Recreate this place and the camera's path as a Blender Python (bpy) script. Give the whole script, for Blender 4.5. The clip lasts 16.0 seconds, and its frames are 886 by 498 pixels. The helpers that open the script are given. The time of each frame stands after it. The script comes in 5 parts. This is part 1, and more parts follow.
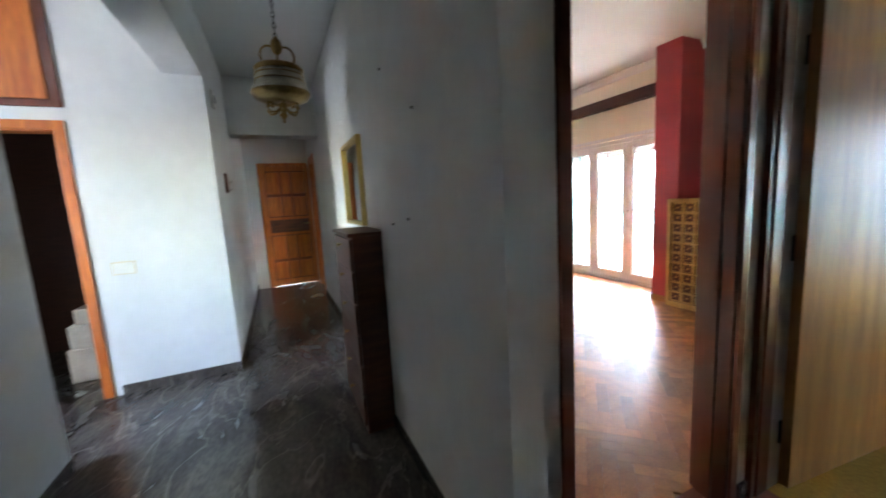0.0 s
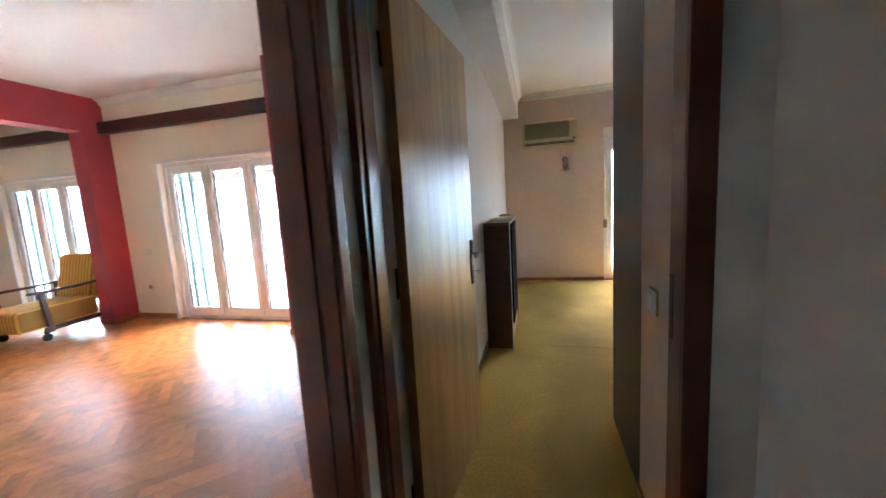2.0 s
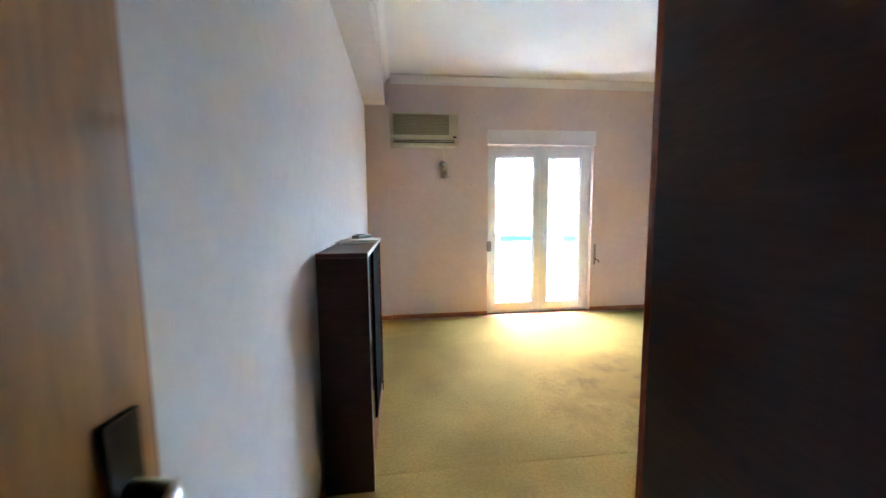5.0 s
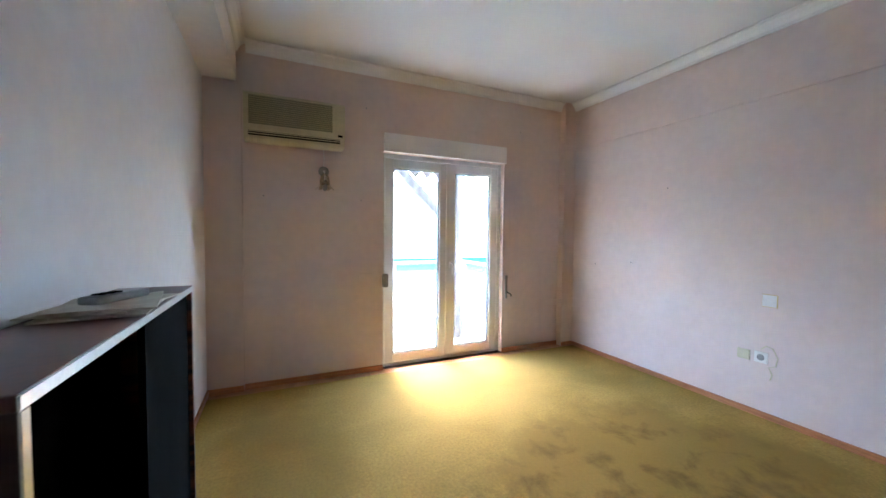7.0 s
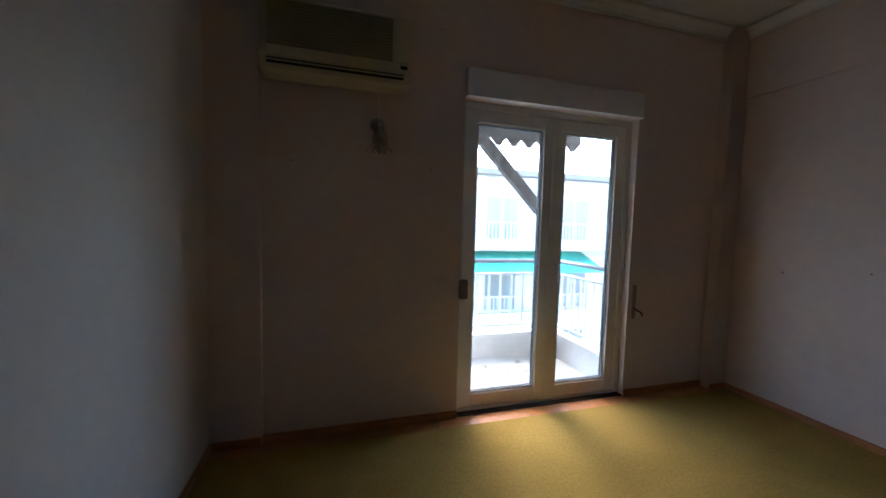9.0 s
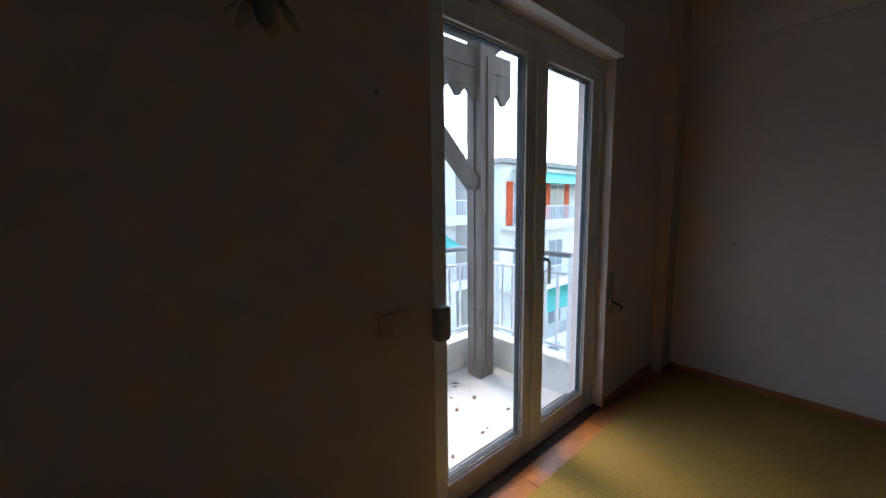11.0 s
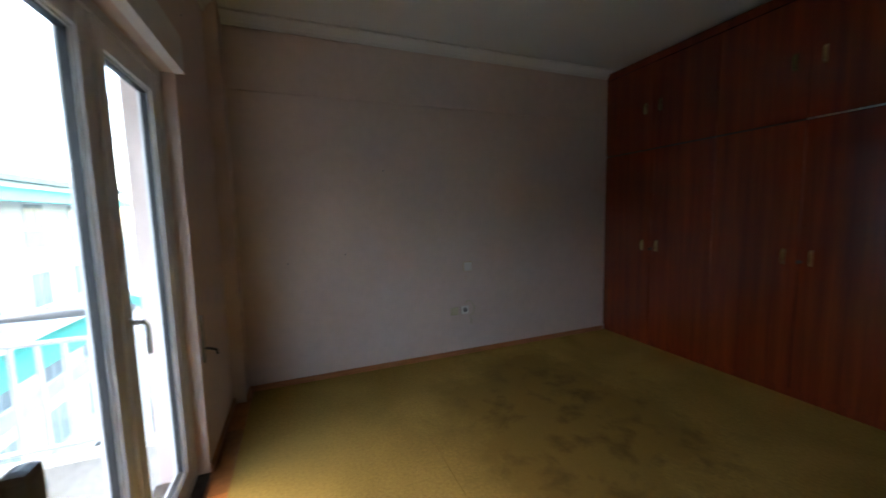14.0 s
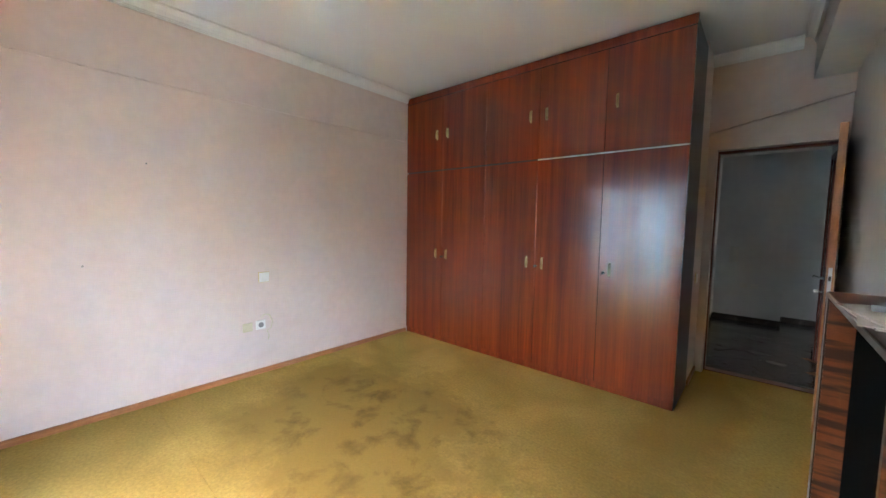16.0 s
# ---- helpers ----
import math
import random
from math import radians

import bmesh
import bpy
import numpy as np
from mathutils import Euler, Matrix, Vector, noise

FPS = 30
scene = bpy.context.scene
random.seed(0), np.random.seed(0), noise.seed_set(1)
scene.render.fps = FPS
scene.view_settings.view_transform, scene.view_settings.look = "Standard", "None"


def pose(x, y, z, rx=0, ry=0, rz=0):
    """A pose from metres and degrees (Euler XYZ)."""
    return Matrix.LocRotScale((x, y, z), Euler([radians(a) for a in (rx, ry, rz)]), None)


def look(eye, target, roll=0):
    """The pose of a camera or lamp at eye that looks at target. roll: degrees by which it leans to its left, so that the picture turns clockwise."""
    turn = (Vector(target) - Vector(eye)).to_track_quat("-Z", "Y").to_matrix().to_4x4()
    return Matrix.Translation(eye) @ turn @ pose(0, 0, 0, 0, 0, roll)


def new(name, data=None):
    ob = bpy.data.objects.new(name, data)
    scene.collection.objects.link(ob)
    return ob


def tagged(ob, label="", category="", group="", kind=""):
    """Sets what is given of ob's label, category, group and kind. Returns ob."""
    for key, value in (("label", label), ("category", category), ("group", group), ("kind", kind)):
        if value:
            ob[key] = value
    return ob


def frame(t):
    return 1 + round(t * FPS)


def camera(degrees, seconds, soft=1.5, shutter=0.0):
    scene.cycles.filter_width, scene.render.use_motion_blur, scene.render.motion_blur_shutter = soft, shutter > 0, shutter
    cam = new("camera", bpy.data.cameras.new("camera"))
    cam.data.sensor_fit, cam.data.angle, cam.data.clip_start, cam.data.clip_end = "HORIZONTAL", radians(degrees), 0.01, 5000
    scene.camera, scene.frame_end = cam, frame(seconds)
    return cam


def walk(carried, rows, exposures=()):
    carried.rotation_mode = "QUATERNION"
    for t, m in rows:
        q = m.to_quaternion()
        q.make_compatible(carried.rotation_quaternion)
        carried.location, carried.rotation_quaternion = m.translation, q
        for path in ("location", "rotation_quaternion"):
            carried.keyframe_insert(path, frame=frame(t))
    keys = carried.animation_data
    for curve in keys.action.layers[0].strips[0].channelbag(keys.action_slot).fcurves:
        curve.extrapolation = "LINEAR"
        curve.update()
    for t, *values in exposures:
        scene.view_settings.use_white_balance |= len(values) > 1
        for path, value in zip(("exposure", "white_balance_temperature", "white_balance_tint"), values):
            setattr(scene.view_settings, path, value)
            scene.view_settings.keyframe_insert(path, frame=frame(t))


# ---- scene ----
cam = camera(101.1, 16.0, shutter=0.4)
PATH = [
    (0, (0.743, -1.89, 1.325), (-1.066, -1.079, 1.056), -3.3),
    (0.5, (0.678, -1.743, 1.329), (-0.927, -0.566, 1.131), -3.6),
    (1, (0.598, -1.572, 1.317), (-0.641, -0.024, 1.056), -3.1),
    (1.5, (0.504, -1.397, 1.318), (-0.21, 0.451, 1.044), -4.3),
    (2, (0.463, -1.146, 1.314), (-0.038, 0.774, 1.063), -3.4),
    (2.5, (0.462, -0.872, 1.367), (0.063, 1.07, 1.104), -1.9),
    (3, (0.435, -0.658, 1.329), (0.261, 1.323, 1.117), -0.6),
    (3.2, (0.375, -0.516, 1.324), (0.318, 1.471, 1.101), -1.2),
    (5.3, (0.387, 0.535, 1.29), (0.753, 2.491, 1.09), -0.1),
    (5.5, (0.440, 0.655, 1.33), (0.965, 2.571, 1.098), -0.4),
    (6, (0.466, 0.900, 1.305), (1.153, 2.763, 1.070), 0.2),
    (6.5, (0.543, 1.118, 1.312), (1.269, 2.97, 1.102), 1.1),
    (7, (0.528, 1.365, 1.32), (1.352, 3.186, 1.235), 0.6),
    (7.5, (0.508, 1.602, 1.338), (1.357, 3.406, 1.188), -0.7),
    (8, (0.578, 1.943, 1.291), (1.307, 3.8, 1.15), 1.3),
    (8.5, (0.631, 2.2, 1.32), (0.993, 4.164, 1.219), 0.2),
    (9, (0.661, 2.546, 1.285), (1.227, 4.459, 1.148), 1.5),
    (9.2, (0.648, 2.703, 1.283), (1.336, 4.573, 1.118), 1.4),
    (11.3, (0.631, 3.926, 1.295), (2.007, 5.36, 1.07), -0.8),
    (12, (0.778, 4.181, 1.327), (2.426, 5.303, 1.166), -0.8),
    (12.5, (0.766, 4.284, 1.295), (2.693, 4.781, 1.097), -1.0),
    (13, (0.69, 4.322, 1.34), (2.668, 4.27, 1.095), -1.9),
    (13.5, (0.63, 4.312, 1.358), (2.586, 3.947, 1.167), -1.7),
    (14, (0.59, 4.254, 1.372), (2.443, 3.524, 1.179), -1.4),
    (14.5, (0.55, 4.195, 1.335), (2.237, 3.138, 1.167), -0.6),
    (15, (0.515, 4.15, 1.36), (2.018, 2.838, 1.215), 0.3),
    (15.5, (0.473, 4.138, 1.365), (1.836, 2.68, 1.24), 1.2),
    (16, (0.451, 4.124, 1.379), (1.765, 2.624, 1.226), 0.9),
]

# ---- exposure: the camera's own brightness along the walk ----
EXPOSURES = [(0, 7.1, 7300, 10), (1.0, 7.1, 7000, 10), (2.0, 6.95, 6800, 10), (3.2, 7.6, 6600, 10), (5.5, 7.15, 5900, 10), (7.0, 6.5, 5950, 10), (7.5, 6.25, 6000, 10), (8.0, 5.7, 6100, 10), (8.5, 4.8, 6300, 10),
             (9.0, 3.95, 6400, 10), (11.3, 3.1, 6800, 10), (13.5, 3.3, 7200, 10), (14.0, 4.1, 7200, 10), (14.5, 5.2, 7100, 10), (15.0, 6.25, 7100, 10), (16.0, 6.85, 7000, 10)]
walk(cam, [(t, look(eye, target, roll)) for t, eye, target, roll in PATH], EXPOSURES)

# ---- world and sun: bright overcast day ----
world = bpy.data.worlds.new("overcast_sky")
scene.world = world
world.use_nodes = True
wn = world.node_tree
sky = wn.nodes.new("ShaderNodeTexSky")
sky.sky_type = "NISHITA"
sky.sun_disc = False
sky.sun_elevation = radians(52)
sky.sun_rotation = radians(4)
sky.dust_density = 1.2
sky.air_density = 1.0
wn.links.new(sky.outputs[0], wn.nodes["Background"].inputs[0])
wn.nodes["Background"].inputs[1].default_value = 0.15
sun = new("sun", bpy.data.lights.new("sun", "SUN"))
sun.data.energy = 0.24
sun.data.angle = radians(25)
sun.data.color = (1.0, 0.98, 0.95)
lamp = new("window_daylight", bpy.data.lights.new("window_daylight", "AREA"))
lamp.data.shape, lamp.data.size, lamp.data.size_y = "RECTANGLE", 1.2, 1.2
lamp.data.energy = 0.35
lamp.data.color = (0.88, 0.94, 1.0)
lamp.matrix_world = look((-0.9, -5.36, 1.5), (-1.2, -3.6, 1.1))
sun.matrix_world = look((2, 30, 38), (0, 0, 0))


# ---- materials ----
def mat(name, base, rough=0.5, metal=0.0, spec=0.5, second=None, scale=3.0, detail=4.0, stretch=(1, 1, 1), low=0.35, high=0.65,
        grain=0.0, grain_scale=80.0, bump=0.0, bump_scale=120.0, bump_stretch=None, random=0.0, rough_var=0.0, coat=0.0, coat_rough=0.14, kind="noise", distort=0.0, turn=(0, 0, 0)):
    """A surface: base colour broken up by a slow pattern towards `second`, by fine grain, with relief."""
    m = bpy.data.materials.new(name)
    m.use_nodes = True
    nt = m.node_tree
    n, lk = nt.nodes, nt.links
    b = n["Principled BSDF"]
    b.inputs["Roughness"].default_value = rough
    b.inputs["Metallic"].default_value = metal
    b.inputs["Specular IOR Level"].default_value = spec
    b.inputs["Coat Weight"].default_value = coat
    b.inputs["Coat Roughness"].default_value = coat_rough
    co = n.new("ShaderNodeTexCoord")
    mp = n.new("ShaderNodeMapping")
    mp.inputs["Scale"].default_value = stretch
    mp.inputs["Rotation"].default_value = [radians(a) for a in turn]
    lk.new(co.outputs["Object"], mp.inputs[0])
    vec = mp.outputs[0]
    col = None
    rgb = n.new("ShaderNodeRGB")
    rgb.outputs[0].default_value = (*base, 1)
    col = rgb.outputs[0]
    oi = None
    if random:
        oi = n.new("ShaderNodeObjectInfo")
        geo = n.new("ShaderNodeNewGeometry")
        add = n.new("ShaderNodeMath")
        add.operation = "ADD"
        lk.new(oi.outputs["Random"], add.inputs[0])
        lk.new(geo.outputs["Random Per Island"], add.inputs[1])
        fr = n.new("ShaderNodeMath")
        fr.operation = "FRACT"
        lk.new(add.outputs[0], fr.inputs[0])
        mr = n.new("ShaderNodeMapRange")
        mr.inputs["To Min"].default_value = 1 - random
        mr.inputs["To Max"].default_value = 1 + random
        lk.new(fr.outputs[0], mr.inputs[0])
    if second is not None:
        if kind == "wave":
            tx = n.new("ShaderNodeTexWave")
            tx.inputs["Scale"].default_value = scale
            tx.inputs["Distortion"].default_value = distort
            tx.inputs["Detail"].default_value = detail
            tx.inputs["Detail Scale"].default_value = 1.5
        else:
            tx = n.new("ShaderNodeTexNoise")
            tx.inputs["Scale"].default_value = scale
            tx.inputs["Detail"].default_value = detail
            tx.inputs["Distortion"].default_value = distort
        lk.new(vec, tx.inputs["Vector"])
        rp = n.new("ShaderNodeMapRange")
        rp.inputs["From Min"].default_value = low
        rp.inputs["From Max"].default_value = high
        lk.new(tx.outputs["Fac"] if kind != "wave" else tx.outputs["Fac"], rp.inputs[0])
        mx = n.new("ShaderNodeMix")
        mx.data_type = "RGBA"
        lk.new(rp.outputs[0], mx.inputs[0])
        lk.new(col, mx.inputs[6])
        mx.inputs[7].default_value = (*second, 1)
        col = mx.outputs[2]
        if rough_var:
            rr = n.new("ShaderNodeMapRange")
            rr.inputs["To Min"].default_value = rough
            rr.inputs["To Max"].default_value = rough + rough_var
            lk.new(rp.outputs[0], rr.inputs[0])
            lk.new(rr.outputs[0], b.inputs["Roughness"])
    if grain:
        gx = n.new("ShaderNodeTexNoise")
        gx.inputs["Scale"].default_value = grain_scale
        gx.inputs["Detail"].default_value = 3
        lk.new(vec, gx.inputs["Vector"])
        gr = n.new("ShaderNodeMapRange")
        gr.inputs["From Min"].default_value = 0.3
        gr.inputs["From Max"].default_value = 0.7
        gr.inputs["To Min"].default_value = 1 - grain
        gr.inputs["To Max"].default_value = 1 + grain
        lk.new(gx.outputs["Fac"], gr.inputs[0])
        ml = n.new("ShaderNodeMix")
        ml.data_type, ml.blend_type = "RGBA", "MULTIPLY"
        ml.inputs[0].default_value = 1
        lk.new(col, ml.inputs[6])
        lk.new(gr.outputs[0], ml.inputs[7])
        col = ml.outputs[2]
    if random:
        ml = n.new("ShaderNodeMix")
        ml.data_type, ml.blend_type = "RGBA", "MULTIPLY"
        ml.inputs[0].default_value = 1
        lk.new(col, ml.inputs[6])
        lk.new(mr.outputs[0], ml.inputs[7])
        col = ml.outputs[2]
    lk.new(col, b.inputs["Base Color"])
    if bump:
        bx = n.new("ShaderNodeTexNoise")
        bx.inputs["Scale"].default_value = bump_scale
        bx.inputs["Detail"].default_value = 4
        if bump_stretch:
            m2 = n.new("ShaderNodeMapping")
            m2.inputs["Scale"].default_value = bump_stretch
            lk.new(co.outputs["Object"], m2.inputs[0])
            lk.new(m2.outputs[0], bx.inputs["Vector"])
        else:
            lk.new(co.outputs["Object"], bx.inputs["Vector"])
        bp = n.new("ShaderNodeBump")
        bp.inputs["Strength"].default_value = bump
        bp.inputs["Distance"].default_value = 0.01
        lk.new(bx.outputs["Fac"], bp.inputs["Height"])
        lk.new(bp.outputs[0], b.inputs["Normal"])
    return m


def glass_mat(name, tint, gloss=0.06):
    m = bpy.data.materials.new(name)
    m.use_nodes = True
    nt = m.node_tree
    nt.nodes.remove(nt.nodes["Principled BSDF"])
    tr = nt.nodes.new("ShaderNodeBsdfTransparent")
    tr.inputs[0].default_value = (*tint, 1)
    gl = nt.nodes.new("ShaderNodeBsdfGlossy")
    gl.inputs["Roughness"].default_value = 0.02
    mx = nt.nodes.new("ShaderNodeMixShader")
    mx.inputs[0].default_value = gloss
    nt.links.new(tr.outputs[0], mx.inputs[1])
    nt.links.new(gl.outputs[0], mx.inputs[2])
    nt.links.new(mx.outputs[0], nt.nodes["Material Output"].inputs[0])
    return m


PINK = mat("pink_wall_paint", (0.66, 0.535, 0.485), 0.7, second=(0.62, 0.495, 0.445), scale=1.2, low=0.4, high=0.8, grain=0.03, grain_scale=14, bump=0.12, bump_scale=60)
PALE = mat("pale_wall_paint", (0.64, 0.61, 0.595), 0.7, second=(0.60, 0.57, 0.555), scale=1.1, low=0.4, high=0.8, grain=0.03, grain_scale=14, bump=0.12, bump_scale=60)
WHITE_WALL = mat("white_wall_paint", (0.72, 0.72, 0.71), 0.7, second=(0.62, 0.62, 0.62), scale=1.5, low=0.4, high=0.8, grain=0.03, grain_scale=12, bump=0.15, bump_scale=55)
CREAM = mat("cream_wall_paint", (0.84, 0.79, 0.67), 0.7, second=(0.79, 0.74, 0.62), scale=1.2, grain=0.02, bump=0.08, bump_scale=60)
CEIL = mat("ceiling_paint", (0.76, 0.76, 0.76), 0.75, second=(0.71, 0.71, 0.71), scale=0.9, grain=0.02, bump=0.06, bump_scale=50)
RED = mat("raspberry_paint", (0.46, 0.055, 0.075), 0.55, second=(0.40, 0.045, 0.06), scale=2.5, grain=0.03, bump=0.08)
EXT_WHITE = mat("white_render", (0.80, 0.79, 0.77), 0.85, second=(0.66, 0.65, 0.62), scale=0.6, grain=0.05, grain_scale=8, bump=0.2, bump_scale=40)
CONCRETE = mat("balcony_concrete", (0.62, 0.60, 0.56), 0.85, second=(0.45, 0.43, 0.39), scale=2.2, low=0.45, high=0.7, grain=0.1, grain_scale=40, bump=0.3, bump_scale=60)
BASEWOOD = mat("baseboard_wood", (0.46, 0.175, 0.055), 0.4, second=(0.33, 0.115, 0.035), scale=5, stretch=(1, 1, 12), grain=0.15, grain_scale=30, bump=0.1)
FRAMEWOOD = mat("frame_mahogany", (0.145, 0.024, 0.008), 0.3, second=(0.115, 0.018, 0.006), scale=4, stretch=(6, 6, 0.4), grain=0.06, grain_scale=25, coat=0.25, rough_var=0.06)
LEAFWOOD = mat("oak_veneer", (0.52, 0.235, 0.066), 0.36, second=(0.33, 0.135, 0.033), scale=3.2, stretch=(5, 5, 0.35), low=0.35, high=0.7, distort=0.6, grain=0.18, grain_scale=40, bump=0.03, bump_scale=9, bump_stretch=(2, 2, 0.8), rough_var=0.08, coat=0.6, coat_rough=0.3)
EDGEWOOD = mat("door_edge_wood", (0.42, 0.17, 0.06), 0.45, second=(0.30, 0.11, 0.04), scale=5, stretch=(4, 4, 0.5), grain=0.2)
WARDWOOD = mat("wardrobe_mahogany", (0.20, 0.029, 0.007), 0.22, spec=0.4, second=(0.095, 0.013, 0.004), scale=3.0, stretch=(5, 5, 0.12), low=0.34, high=0.78, detail=6, grain=0.2, grain_scale=22, bump=0.015, bump_scale=14, bump_stretch=(4, 4, 0.4), rough_var=0.05, coat=0.7, coat_rough=0.16)
PINE = mat("orange_pine", (0.62, 0.17, 0.028), 0.35, second=(0.46, 0.10, 0.016), scale=4, stretch=(5, 5, 0.5), grain=0.2, grain_scale=20, bump=0.1)
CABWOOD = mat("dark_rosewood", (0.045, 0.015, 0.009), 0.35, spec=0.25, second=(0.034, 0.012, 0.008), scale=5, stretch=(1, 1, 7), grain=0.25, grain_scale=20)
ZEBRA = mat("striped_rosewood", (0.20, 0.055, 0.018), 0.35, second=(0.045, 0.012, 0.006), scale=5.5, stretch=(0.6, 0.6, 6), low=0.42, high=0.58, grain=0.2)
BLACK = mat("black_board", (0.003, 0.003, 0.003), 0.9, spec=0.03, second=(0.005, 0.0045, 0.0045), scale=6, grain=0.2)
DRESSWOOD = mat("dresser_wood", (0.13, 0.032, 0.014), 0.33, second=(0.07, 0.016, 0.008), scale=4, stretch=(1, 1, 6), grain=0.25)
VALWOOD = mat("valance_wood", (0.075, 0.016, 0.012), 0.4, second=(0.045, 0.010, 0.008), scale=6, stretch=(0.4, 4, 4), grain=0.2)
WEATHERED = mat("weathered_timber", (0.15, 0.125, 0.11), 0.75, second=(0.09, 0.075, 0.065), scale=5, stretch=(3, 3, 0.5), grain=0.25, grain_scale=25, bump=0.3, bump_scale=25, random=0.12)
PERGOLA = mat("pergola_timber", (0.40, 0.17, 0.06), 0.6, second=(0.26, 0.10, 0.035), scale=5, stretch=(3, 0.5, 3), grain=0.2)
PARQ = mat("parquet_oak", (0.43, 0.155, 0.042), 0.30, second=(0.32, 0.105, 0.028), scale=4, stretch=(3, 3, 3), grain=0.18, grain_scale=35, bump=0.05, bump_scale=18, random=0.28, rough_var=0.1)
PINE_SHADE = mat("pine_groove_shade", (0.26, 0.052, 0.010), 0.45, second=(0.18, 0.034, 0.007), scale=4, stretch=(5, 5, 0.5), grain=0.2, grain_scale=20)
PARQ_BED = mat("parquet_bed", (0.26, 0.09, 0.03), 0.5, grain=0.2)
UPVC = mat("white_upvc", (0.78, 0.79, 0.80), 0.3, second=(0.70, 0.71, 0.72), scale=3, grain=0.03)
BOXPAINT = mat("shutter_box_paint", (0.80, 0.78, 0.77), 0.45, second=(0.74, 0.72, 0.71), scale=3, grain=0.03)
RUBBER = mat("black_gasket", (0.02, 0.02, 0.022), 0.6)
GLASS = glass_mat("window_glass", (0.96, 0.98, 0.98))
LAMPGLASS = glass_mat("lamp_glass", (0.90, 0.87, 0.80), 0.16)
FROSTED = mat("frosted_lamp_glass", (0.70, 0.66, 0.57), 0.25, second=(0.60, 0.55, 0.45), scale=30, stretch=(1, 1, 5), grain=0.05)
AC_PLASTIC = mat("aged_cream_plastic", (0.60, 0.54, 0.36), 0.4, second=(0.52, 0.46, 0.30), scale=4, grain=0.04)
AC_GRILLE = mat("grille_plastic", (0.24, 0.22, 0.14), 0.55, second=(0.18, 0.165, 0.10), scale=20, stretch=(1, 1, 4), grain=0.15)
PLASTIC = mat("white_plastic", (0.74, 0.72, 0.68), 0.35, second=(0.66, 0.64, 0.60), scale=8, grain=0.03)
GOLD_TRIM = mat("gilt_trim", (0.62, 0.45, 0.16), 0.35, 0.8, grain=0.08)
GRILLE_BAR = mat("grille_bar_plastic", (0.33, 0.30, 0.19), 0.5, grain=0.06)
GREY = mat("grey_plastic", (0.22, 0.21, 0.20), 0.45, grain=0.1)
DARK_METAL = mat("dark_metal", (0.045, 0.04, 0.035), 0.4, 0.9, grain=0.1)
STEEL = mat("brushed_steel", (0.55, 0.54, 0.52), 0.3, 1.0, grain=0.06)
BRASS = mat("aged_brass", (0.46, 0.32, 0.13), 0.28, 1.0, second=(0.25, 0.16, 0.06), scale=9, grain=0.1)
MIRROR = mat("mirror_silver", (0.88, 0.89, 0.89), 0.015, 1.0)
PAPER = mat("newsprint", (0.66, 0.60, 0.52), 0.8, second=(0.56, 0.50, 0.43), scale=9, grain=0.06, grain_scale=60)
YELLOW = mat("mustard_upholstery", (0.62, 0.37, 0.085), 0.85, second=(0.34, 0.16, 0.03), scale=7.0, kind="wave", low=0.45, high=0.6, grain=0.12, grain_scale=90, bump=0.2, bump_scale=150)
LATTICE = mat("lattice_pine", (0.58, 0.34, 0.12), 0.5, second=(0.46, 0.25, 0.08), scale=6, grain=0.12)
LATT_DARK = mat("fretwork_brown", (0.16, 0.055, 0.02), 0.55, second=(0.10, 0.03, 0.012), scale=12, grain=0.15)
LATT_BACK = mat("lattice_back", (0.50, 0.28, 0.10), 0.7, grain=0.1)
PLASTER = mat("plaster_moulding", (0.76, 0.75, 0.73), 0.7, grain=0.03, bump=0.05)
RAILPAINT = mat("white_rail_paint", (0.74, 0.75, 0.76), 0.4, second=(0.60, 0.60, 0.60), scale=5, grain=0.05)
GREYRAIL = mat("grey_rail_paint", (0.22, 0.23, 0.24), 0.45, grain=0.06)
AWNING = mat("green_awning", (0.10, 0.46, 0.38), 0.7, second=(0.08, 0.38, 0.31), scale=3, grain=0.06)
ORANGE = mat("orange_shutter", (0.72, 0.10, 0.02), 0.6, second=(0.58, 0.07, 0.015), scale=3, grain=0.06)
DARKPANE = mat("dark_window_pane", (0.28, 0.30, 0.32), 0.15)
ROOFTILE = mat("roof_covering", (0.30, 0.27, 0.25), 0.8, grain=0.1)
GROUND = mat("street_ground", (0.22, 0.21, 0.20), 0.9, second=(0.14, 0.14, 0.13), scale=0.3, grain=0.1)
TERRACE = mat("terrace_tile", (0.60, 0.58, 0.55), 0.5, second=(0.50, 0.48, 0.45), scale=2, grain=0.06)


